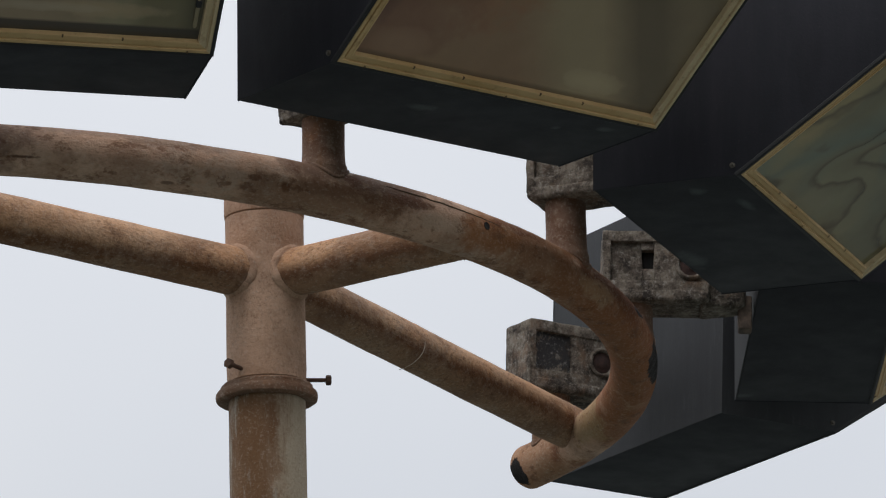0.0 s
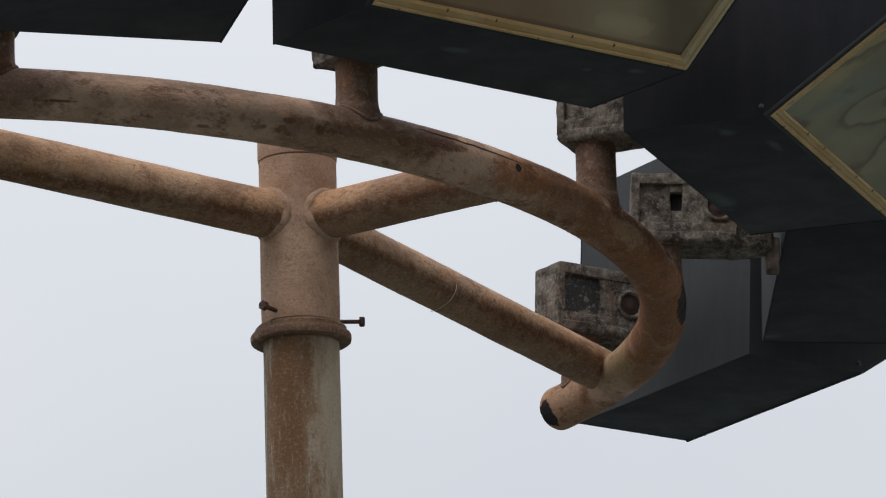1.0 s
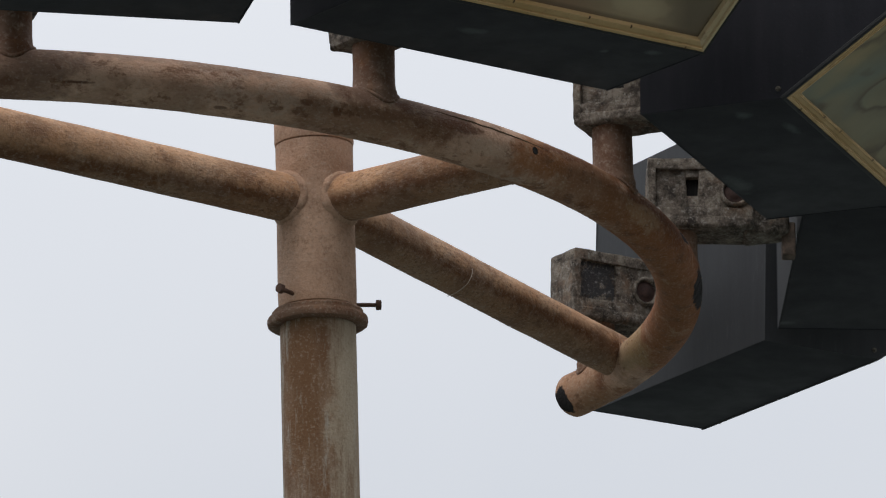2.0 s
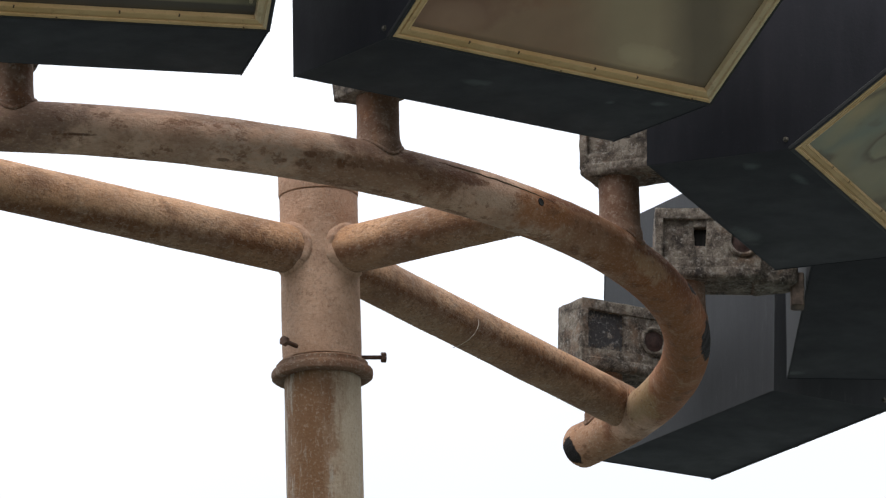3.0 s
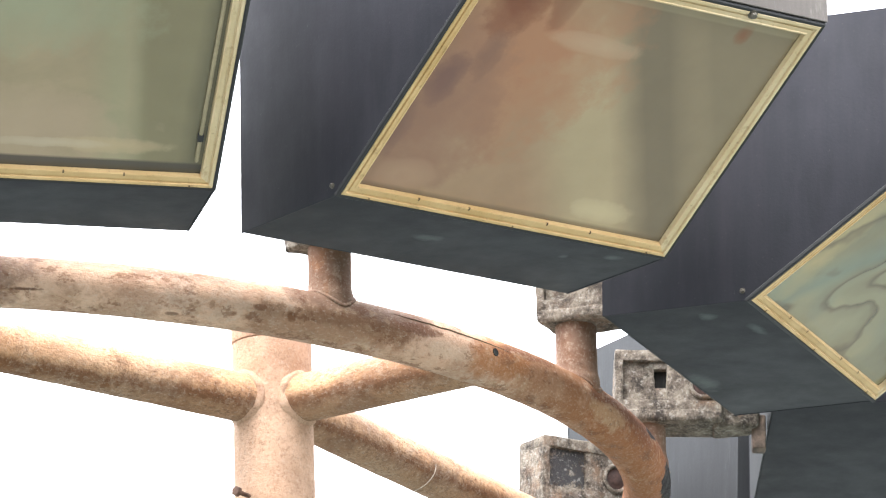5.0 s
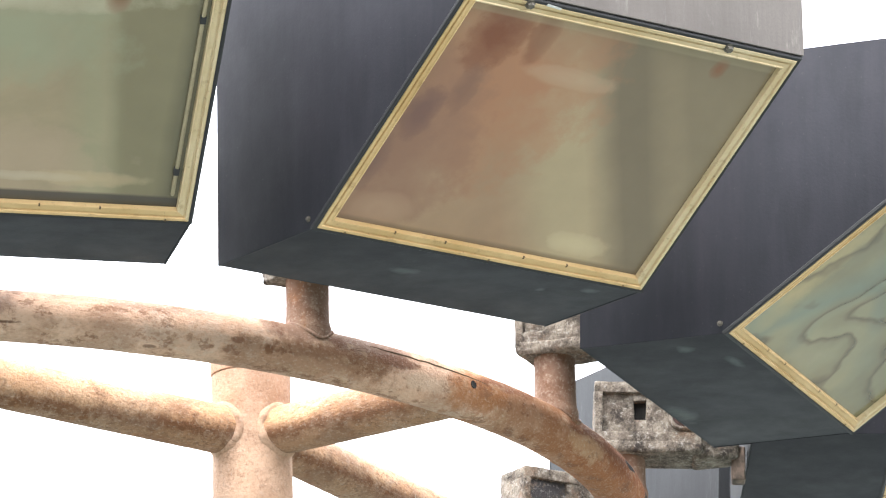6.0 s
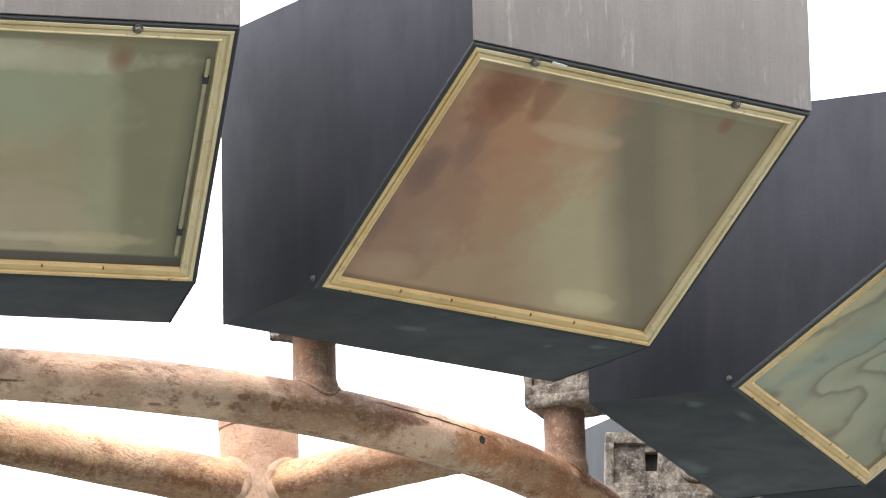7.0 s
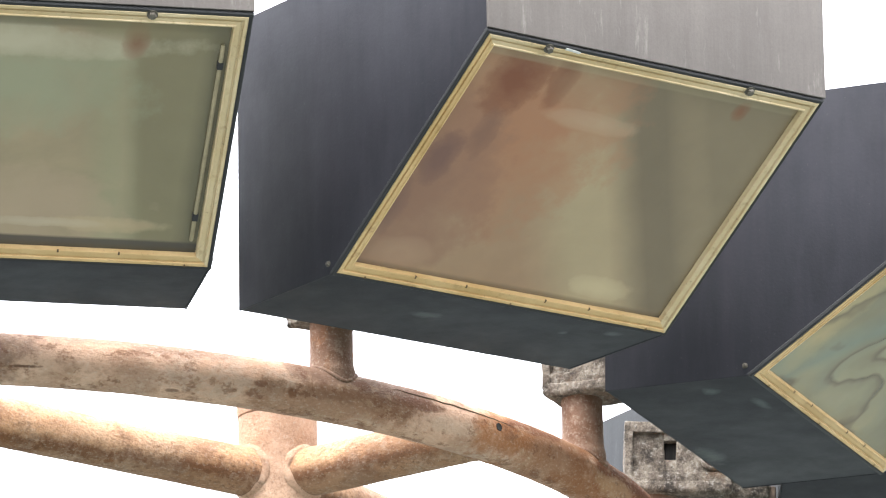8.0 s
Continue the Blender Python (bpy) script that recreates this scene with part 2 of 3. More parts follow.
def dirty_glass(name, film, stains_shading, waves=0.0, cover=(0.74, 0.90), sheen_bands=()):
    """Float glass with a weathered film; marks of stain, painted highlight and rim shade: colour, centre, half-size on
    the pane (local x, along the pane);
    stripes of painted reflection: colour, slant, from, to, softness, strength, where x + slant * y lies between the
    two."""
    k = Mat(name)
    c = k.ramp(k.noise(5, 5, 0.6, warp=0.7), (0.3, tuple(0.86 * v for v in film)), (0.7, tuple(1.12 * v for v in film)))
    amount = k.ramp(k.noise(4, 5, 0.6, shift=(2, 1, 4)), (0.3, cover[0]), (0.7, cover[1]))
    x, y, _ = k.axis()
    # stripes that imitate reflections in the pane, put into its colour
    for colour, slant, lo, hi, soft, most in sheen_bands:
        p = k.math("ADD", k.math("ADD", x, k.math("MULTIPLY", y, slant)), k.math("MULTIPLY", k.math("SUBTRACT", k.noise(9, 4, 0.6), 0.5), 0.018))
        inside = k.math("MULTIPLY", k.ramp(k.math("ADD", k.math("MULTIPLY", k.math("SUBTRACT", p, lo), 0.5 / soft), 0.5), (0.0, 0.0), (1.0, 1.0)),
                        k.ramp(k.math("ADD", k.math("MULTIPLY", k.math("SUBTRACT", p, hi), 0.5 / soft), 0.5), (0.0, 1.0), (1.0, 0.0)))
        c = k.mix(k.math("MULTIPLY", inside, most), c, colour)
    for colour, centre, size, most, *edge in stains_shading:
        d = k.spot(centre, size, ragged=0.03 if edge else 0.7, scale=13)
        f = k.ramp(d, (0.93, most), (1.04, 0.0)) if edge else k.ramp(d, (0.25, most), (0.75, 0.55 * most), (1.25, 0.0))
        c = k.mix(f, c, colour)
        amount = k.mix(k.math("MULTIPLY", f, 0.6), amount, (0.95, 0.95, 0.95))
    if waves:
        # a rippled reflection drawn as dark contour lines and tinted patches
        c = k.mix(k.ramp(k.noise(3.2, 2, 0.5, shift=(5, 1, 2)), (0.48, 0.0), (0.58, 0.70)), c, (0.24, 0.30, 0.225))
        c = k.mix(k.ramp(k.noise(3.6, 2, 0.5, shift=(2, 6, 1)), (0.54, 0.0), (0.62, 0.6)), c, (0.50, 0.40, 0.20))
        n = k.mix(0.10, k.noise(2.9, 1.0, 0.4, warp=0.5, shift=(1.4, 0.3, 0)), k.noise(14, 2.0, 0.5))
        lines = k.ramp(n, (0.385, 0.0), (0.400, 1.0), (0.422, 0.25), (0.455, 0.0), (0.488, 0.0), (0.500, 1.0), (0.520, 0.25), (0.555, 0.0), (0.585, 0.0), (0.597, 1.0), (0.615, 0.25), (0.65, 0.0))
        c = k.mix(k.math("MULTIPLY", lines, waves), c, (0.125, 0.085, 0.035))
    fleck = k.ramp(k.noise(140, 5, 0.7), (0.66, 0.0), (0.72, 1.0))
    c = k.mix(k.math("MULTIPLY", fleck, 0.10), c, (0.13, 0.09, 0.05))
    k.done(c, 0.75, 0.0, 0.2)
    clear = k.t.nodes.new("ShaderNodeBsdfTransparent")
    clear.inputs["Color"].default_value = (0.80, 0.86, 0.72, 1)
    body = k.t.nodes.new("ShaderNodeMixShader")
    k.put(body.inputs[0], amount)
    k.t.links.new(clear.outputs[0], body.inputs[1])
    k.t.links.new(k.bsdf.outputs[0], body.inputs[2])
    gloss = k.t.nodes.new("ShaderNodeBsdfGlossy")
    gloss.inputs["Roughness"].default_value = 0.06
    fr = k.t.nodes.new("ShaderNodeFresnel")
    fr.inputs["IOR"].default_value = 1.45
    top = k.t.nodes.new("ShaderNodeMixShader")
    k.t.links.new(fr.outputs[0], top.inputs[0])
    k.t.links.new(body.outputs[0], top.inputs[1])
    k.t.links.new(gloss.outputs[0], top.inputs[2])
    k.t.links.new(top.outputs[0], k.out.inputs["Surface"])
    return k.m


M_TUBE = rusty_paint("rusty_post", (0.42, 0.27, 0.19), (0.27, 0.155, 0.105), 0.55)
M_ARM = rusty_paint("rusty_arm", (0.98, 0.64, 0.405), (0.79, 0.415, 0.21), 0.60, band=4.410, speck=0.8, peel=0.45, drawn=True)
M_SLEEVE = rusty_paint("rusty_sleeve", (0.90, 0.60, 0.425), (0.70, 0.425, 0.275), 0.68, calm=0.45, speck=0.42)
M_COLLAR = rusty_paint("rusty_collar", (0.40, 0.27, 0.19), (0.25, 0.15, 0.095), 0.52)
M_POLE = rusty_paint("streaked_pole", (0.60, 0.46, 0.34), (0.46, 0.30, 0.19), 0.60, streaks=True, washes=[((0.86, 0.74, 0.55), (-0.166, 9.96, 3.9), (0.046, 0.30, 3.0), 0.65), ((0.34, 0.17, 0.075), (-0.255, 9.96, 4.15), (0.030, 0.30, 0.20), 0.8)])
ENAMEL, CHALK = (0.0295, 0.0297, 0.0380), (0.080, 0.073, 0.091)
M_BODY = dark_paint("dark_enamel", ENAMEL, CHALK)
M_UNDER = [  # rubbed spots under each lamp, the fourth's a painted glint on bare metal
    M_BODY,
    dark_paint("rubbed_enamel", ENAMEL, CHALK, smudges=[((0.235, -0.195, 0.0), (0.018, 0.012, 0.05)), ((-0.06, -0.13, 0.0), (0.030, 0.018, 0.05)), ((0.17, -0.16, 0.0), (0.010, 0.010, 0.05))]),
    dark_paint("scuffed_enamel", ENAMEL, CHALK, smudges=[((-0.15, -0.200, 0.0), (0.040, 0.012, 0.05)), ((-0.24, -0.15, 0.0), (0.022, 0.016, 0.05)), ((0.10, -0.02, 0.0), (0.06, 0.024, 0.05))]),
    dark_paint("glint_chip_enamel", ENAMEL, CHALK, smudges=[((0.275, -0.008, 0.0), (0.012, 0.030, 0.05))]),
    M_BODY,
]
M_FRONT = chalked_metal("chalked_panel", (0.215, 0.186, 0.168), (0.44, 0.40, 0.365), (0.125, 0.106, 0.098))
M_BACK = chalked_metal("faded_panel", (0.056, 0.058, 0.063), (0.112, 0.112, 0.117), (0.028, 0.030, 0.034))
M_CAST = cast_iron("corroded_casting")
M_BLACK = dark_paint("window_shade", (0.030, 0.028, 0.027), (0.16, 0.14, 0.12), 0.5, (0.7, 0.9))
M_POCKET = cast_iron("painted_casting", True)
M_PIVOT = plain("dark_pivot", (0.07, 0.034, 0.026), 0.85, 0.0, 0.5, 120)
M_FRAME = gold_frame("gold_frame")
# same metal in a paler tone, for the right and upper rails
M_FRAME_PALE = gold_frame("pale_frame", (0.76, 0.56, 0.29), (0.95, 0.77, 0.50))
M_RUBBER = plain("black_rubber", (0.018, 0.018, 0.019), 0.7)
M_SCREW = plain("grey_screw", (0.17, 0.15, 0.12), 0.55, 0.5, 0.3, 200)
M_NOTCH = plain("brown_notch", (0.13, 0.075, 0.03), 0.8)
M_RUST = plain("rusted_bolt", (0.16, 0.085, 0.055), 0.8, 0.2, 0.4, 150)
M_NUT = plain("scaled_nut", (0.15, 0.105, 0.078), 0.85, 0.0, 0.7, 70)
M_DARK = plain("dark_cavity", (0.012, 0.010, 0.009), 0.9)
M_REFLECT = plain("hammered_reflector", (0.74, 0.72, 0.58), 0.45, 0.15, 0.12, 30)
M_TUBE_GLASS = plain("lamp_envelope", (0.75, 0.76, 0.70), 0.2, 0.0, 0.05)
M_ROD = plain("pale_rod", (0.40, 0.335, 0.20), 0.5)
M_SLIVER = plain("sliver_white", (0.95, 0.94, 0.90), 0.35, 0.0, 0.04)
M_WIRE = plain("pale_wire", (0.60, 0.50, 0.40), 0.6)
GLASS = [  # stain, painted highlight and rim shade: colour, place on the pane, half-size, strength
    dirty_glass("glass_green", (0.52, 0.405, 0.25), [
        # the long pale entry and the thin pale ones low down imitate reflections
        ((0.42, 0.43, 0.28), (-0.02, 0.33, 0), (0.20, 0.11, 1), 0.8), ((0.76, 0.66, 0.48), (-0.10, 0.395, 0), (0.36, 0.032, 1), 0.65),
        ((0.58, 0.43, 0.29), (0.02, 0.10, 0), (0.17, 0.08, 1), 0.75), ((0.66, 0.50, 0.30), (0.14, 0.070, 0), (0.10, 0.016, 1), 0.8),
        # dark strips 2.5 wide here and below paint the inner shade along the rails
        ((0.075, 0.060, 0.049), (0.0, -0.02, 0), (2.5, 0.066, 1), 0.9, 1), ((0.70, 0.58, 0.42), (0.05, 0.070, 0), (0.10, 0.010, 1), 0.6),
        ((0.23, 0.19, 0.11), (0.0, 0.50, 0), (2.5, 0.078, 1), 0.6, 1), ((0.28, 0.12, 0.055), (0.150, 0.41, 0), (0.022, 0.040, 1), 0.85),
        ((0.36, 0.28, 0.15), (0.14, 0.43, 0), (0.09, 0.03, 1), 0.7)],
        # dark right-hand stripes paint the shaded inside of the housing
        sheen_bands=[((0.30, 0.26, 0.145), 0.10, 0.185, 0.6, 0.012, 0.85), ((0.20, 0.17, 0.10), 0.0, 0.250, 0.6, 0.010, 0.7), ((0.46, 0.45, 0.27), 0.10, 0.13, 0.185, 0.02, 0.5)]),
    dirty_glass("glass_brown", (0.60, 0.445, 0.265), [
        ((0.53, 0.245, 0.125), (-0.16, 0.31, 0), (0.21, 0.21, 1), 0.95), ((0.36, 0.185, 0.115), (-0.25, 0.16, 0), (0.15, 0.22, 1), 0.95),
        ((0.27, 0.085, 0.032), (-0.205, 0.395, 0), (0.055, 0.075, 1), 1.0), ((0.28, 0.09, 0.035), (-0.130, 0.410, 0), (0.025, 0.060, 1), 0.95),
        ((0.22, 0.105, 0.08), (-0.245, 0.235, 0), (0.030, 0.055, 1), 0.9), ((0.27, 0.13, 0.085), (-0.20, 0.290, 0), (0.022, 0.050, 1), 0.7),
        ((0.24, 0.12, 0.09), (-0.275, 0.13, 0), (0.030, 0.060, 1), 0.7), ((0.46, 0.27, 0.15), (-0.08, 0.405, 0), (0.07, 0.05, 1), 0.6),
        # the palest spots on these two rows imitate highlights of the reflector
        ((0.30, 0.12, 0.05), (0.185, 0.415, 0), (0.016, 0.022, 1), 0.9), ((0.80, 0.62, 0.42), (-0.040, 0.345, 0), (0.090, 0.020, 1), 0.32),
        ((0.84, 0.68, 0.41), (0.145, 0.060, 0), (0.070, 0.022, 1), 0.55), ((0.66, 0.44, 0.27), (-0.215, 0.055, 0), (0.060, 0.035, 1), 0.35),
        # the dark lower strip paints inner shade along the rail
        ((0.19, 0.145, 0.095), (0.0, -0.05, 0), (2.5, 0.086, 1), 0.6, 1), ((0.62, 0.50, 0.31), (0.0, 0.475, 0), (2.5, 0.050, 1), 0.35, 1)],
        # painted reflections over brown, slanted to stand upright in the camera's view
        sheen_bands=[((0.51, 0.31, 0.18), 0.672, -3.0, 0.09, 0.05, 0.85), ((0.66, 0.515, 0.305), 0.672, 0.11, 0.242, 0.035, 0.65), ((0.265, 0.202, 0.125), 0.672, 0.242, 0.36, 0.035, 0.9), ((0.33, 0.255, 0.155), 0.672, 0.36, 3.0, 0.05, 0.9)]),
    dirty_glass("glass_wavy", (0.335, 0.30, 0.165), [((0.60, 0.46, 0.20), (-0.25, 0.12, 0), (0.05, 0.22, 1), 0.8), ((0.66, 0.55, 0.32), (-0.06, 0.06, 0), (0.08, 0.04, 1), 0.7)], waves=0.8),
    dirty_glass("glass_pale", (0.66, 0.62, 0.52), []),
    dirty_glass("glass_plain", (0.52, 0.45, 0.31), []),
]


# ---- building helpers ----
def part(name, bm, material, parent, label="", smooth=None):
    """Links a bmesh as one mesh object under a thing or a part."""
    me = bpy.data.meshes.new(name)
    bm.normal_update()
    if smooth is not None:
        for f in bm.faces:
            f.smooth = True
        for e in bm.edges:
            if len(e.link_faces) == 2 and e.calc_face_angle(0) > radians(smooth):
                e.smooth = False
    bm.to_mesh(me)
    bm.free()
    me.materials.append(material)
    ob = new(name, me)
    if parent is not None:
        ob.parent = parent
    if label:
        tagged(ob, label)
    return ob


def box(bm, x0, x1, y0, y1, z0, z1):
    v = [bm.verts.new((x, y, z)) for x in (x0, x1) for y in (y0, y1) for z in (z0, z1)]
    for q in ((0, 1, 3, 2), (4, 6, 7, 5), (0, 4, 5, 1), (2, 3, 7, 6), (0, 2, 6, 4), (1, 5, 7, 3)):
        bm.faces.new([v[i] for i in q])


def bevelled(bm, width, segments=2):
    bmesh.ops.bevel(bm, geom=list(bm.edges), offset=width, segments=segments, affect="EDGES", profile=0.6)
    return bm


def slab(bm, outline, x0, x1):
    """A plate with an outline in y, z, between two x."""
    a = [bm.verts.new((x0, y, z)) for y, z in outline]
    b = [bm.verts.new((x1, y, z)) for y, z in outline]
    bm.faces.new(a[::-1])
    bm.faces.new(b)
    for i in range(len(a)):
        j = (i + 1) % len(a)
        bm.faces.new((a[i], a[j], b[j], b[i]))


def sweep(bm, spine, radius, sides=48, caps=True, lumps=0.0, ragged=0.0, scale=9.0):
    """A round tube along points; lumps: relief of its skin in metres."""
    pts = [Vector(p) for p in spine]
    rings = []
    ref = None
    for i, p in enumerate(pts):
        d = (pts[min(i + 1, len(pts) - 1)] - pts[max(i - 1, 0)]).normalized()
        if ref is None:
            ref = d.orthogonal().normalized() if abs(d.z) > 0.9 else Vector((0, 0, 1))
        ref = (ref - d * ref.dot(d)).normalized()
        other = d.cross(ref)
        r0 = radius(i / (len(pts) - 1)) if callable(radius) else radius
        ring = []
        for k in range(sides):
            a = 2 * math.pi * k / sides
            n = ref * math.cos(a) + other * math.sin(a)
            q = p + n * r0
            r = r0 + lumps * (noise.noise(q * scale) + 0.5 * noise.noise(q * scale * 4))
            w = p + n * r
            if ragged and i in (0, len(pts) - 1):
                w += d * ragged * noise.noise(q * 40)
            ring.append(bm.verts.new(w))
        rings.append(ring)
    uv = bm.loops.layers.uv.verify()
    gone = 0.0
    for i, (a, b) in enumerate(zip(rings, rings[1:])):
        step = (pts[i + 1] - pts[i]).length
        for k in range(sides):
            f = bm.faces.new((a[k], a[(k + 1) % sides], b[(k + 1) % sides], b[k]))
            for loop, (du, dk) in zip(f.loops, ((0, 0), (0, 1), (step, 1), (step, 0))):
                loop[uv].uv = (gone + du, 0.245 * (k + dk) / sides)
        gone += step
    if caps:
        bm.faces.new(rings[0][::-1])
        bm.faces.new(rings[-1])
    return rings


def lathe(bm, profile, sides=64, m=Matrix()):
    """A turned body from r, z pairs, closed at both ends."""
    rings = [[bm.verts.new(m @ Vector((r * math.cos(2 * math.pi * k / sides), r * math.sin(2 * math.pi * k / sides), z))) for k in range(sides)] for r, z in profile]
    for a, b in zip(rings, rings[1:]):
        for k in range(sides):
            j = (k + 1) % sides
            bm.faces.new((a[k], a[j], b[j], b[k]))
    bm.faces.new(rings[0][::-1])
    bm.faces.new(rings[-1])


def straight(a, b, n=24):
    a, b = Vector(a), Vector(b)
    return [a.lerp(b, i / n) for i in range(n + 1)]


def saddle(axis_point, axis, big, foot, way, small, n=56):
    """The line where a thin tube from foot along way meets a round bar about an axis."""
    axis, way = Vector(axis).normalized(), Vector(way).normalized()
    s = way.orthogonal().normalized()
    t = way.cross(s)
    line = []
    for k in range(n + 1):
        a = 2 * math.pi * k / n
        o = Vector(foot) + (s * math.cos(a) + t * math.sin(a)) * small
        rel = o - Vector(axis_point)
        rel -= axis * rel.dot(axis)
        w = way - axis * way.dot(axis)
        A, B, C = w.dot(w), 2 * rel.dot(w), rel.dot(rel) - big * big
        disc = max(B * B - 4 * A * C, 0.0)
        line.append(o + way * ((-B + math.sqrt(disc)) / (2 * A)))
    return line


# ---- ground: unseen, its green set for the light it throws upward ----
def ground_material():
    k = Mat("bounce_ground")
    c = k.ramp(k.noise(0.35, 6, 0.6), (0.35, (0.100, 0.132, 0.120)), (0.65, (0.156, 0.182, 0.167)))
    c = k.mix(k.math("MULTIPLY", k.noise(60, 5), 0.4), c, (0.22, 0.225, 0.20))
    k.bump(k.noise(90, 5), 0.4, 0.01)
    return k.done(c, 0.9)


bm = bmesh.new()
v = [bm.verts.new((x, y, 0)) for x, y in ((-2500, -2500), (2500, -2500), (2500, 2500), (-2500, 2500))]
bm.faces.new(v)
ground = part("ground", bm, ground_material(), None)
tagged(ground, "unseen ground, its green set to tint light thrown upward", "ground", kind="structure")

# ---- the mast with its curved tube ----
HUB = Vector((-0.2273, 10.011, EYE + 2.817))
RING = Vector((-0.8085, 10.5395, EYE + 2.8233))
RADIUS, FALL, DIP, PIPE = 1.1882, -0.0222, 0.0191, 0.0394


def on_ring(deg, out=0.0, up=0.0):
    a = radians(deg)
    return RING + Vector(((RADIUS + out) * math.sin(a), -(RADIUS + out) * math.cos(a), RADIUS * (FALL * math.sin(a) + DIP * math.cos(a)) + up))


def along_ring(deg):
    a = radians(deg)
    return Vector((math.cos(a), math.sin(a), FALL * math.cos(a) - DIP * math.sin(a))).normalized()


mast = new("floodlight_mast")
mast.location = (HUB.x + 0.08, HUB.y, 0)
tagged(mast, "rusty cream-painted steel mast with a curved lamp tube", "mast")
bpy.context.view_layer.update()
LEAN = Matrix.Translation(HUB) @ Matrix.Rotation(radians(-0.5), 4, "Y")


def mast_part(name, bm, material, label="", parent=None, smooth=35):
    ob = part(name, bm, material, parent or mast, label, smooth)
    if parent is None:
        ob.matrix_parent_inverse = Matrix.Translation(-Vector(mast.location))
    return ob


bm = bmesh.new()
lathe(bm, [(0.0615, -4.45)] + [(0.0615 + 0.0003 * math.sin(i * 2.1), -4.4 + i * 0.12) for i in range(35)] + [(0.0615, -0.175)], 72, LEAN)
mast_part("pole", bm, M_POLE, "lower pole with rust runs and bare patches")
bm = bmesh.new()
lathe(bm, [(0.060, -0.1750), (0.0632, -0.1745), (0.0640, -0.15), (0.0635, -0.05), (0.0632, 0.05), (0.0632, 0.094), (0.0632, 0.098), (0.0610, 0.0985)], 72, LEAN)
mast_part("sleeve", bm, M_SLEEVE)
bm = bmesh.new()
lathe(bm, [(0.0600, 0.0985), (0.0640, 0.1005), (0.0648, 0.105), (0.0645, 0.158), (0.0610, 0.164), (0.02, 0.166)], 72, LEAN)
mast_part("cap", bm, M_SLEEVE)
bm = bmesh.new()
lathe(bm, [(0.061, -0.2048), (0.066, -0.2063), (0.0770, -0.2058), (0.0805, -0.2033), (0.0815, -0.1983), (0.0812, -0.1933), (0.0790, -0.1898), (0.0745, -0.1888), (0.0738, -0.1873), (0.0736, -0.1813), (0.0715, -0.1788), (0.061, -0.1783)], 72, LEAN)
for w in bm.verts:
    w.co += Vector((noise.noise(w.co * 30), noise.noise(w.co * 31 + Vector((5, 0, 0))), noise.noise(w.co * 29))) * 0.0012
mast_part("collar", bm, M_COLLAR, "rusted flange ring at the joint")


def set_screw(turn, z, length, droop):
    """A long hexagon-headed screw through the sleeve."""
    m = LEAN @ Matrix.Translation((0, 0, z)) @ Matrix.Rotation(radians(turn), 4, "Z") @ Matrix.Rotation(radians(90 + droop), 4, "Y")
    bm = bmesh.new()
    prof = [(0.0042, 0.055)]
    for i in range(int((length - 0.006) / 0.003)):
        prof += [(0.0038, 0.063 + i * 0.003), (0.0031, 0.0645 + i * 0.003)]
    lathe(bm, prof + [(0.004, 0.058 + length)], 16, m)
    ob = mast_part("set_screw", bm, M_RUST, "rusted set screw standing out", smooth=50)
    bm = bmesh.new()
    lathe(bm, [(0.0078, 0.056 + length), (0.0086, 0.0575 + length), (0.0086, 0.063 + length), (0.0075, 0.0645 + length)], 6, m)
    mast_part("screw_head", bm, M_RUST, parent=ob, smooth=20)


set_screw(6, -0.168, 0.039, 0)
set_screw(232, -0.166, 0.034, -4)

# the curved tube: an open arc with a domed end
CHIPS = [(on_ring(121.2) + Vector((-0.012, -0.036, -0.014)), (0.026, 0.022, 0.027)), (on_ring(86, 0.033, -0.006), (0.020, 0.10, 0.030)), (on_ring(76, 0.036, 0.016), (0.010, 0.06, 0.010)),
         (on_ring(117.5) + Vector((-0.01, -0.02, 0.036)), (0.012, 0.010, 0.010))]
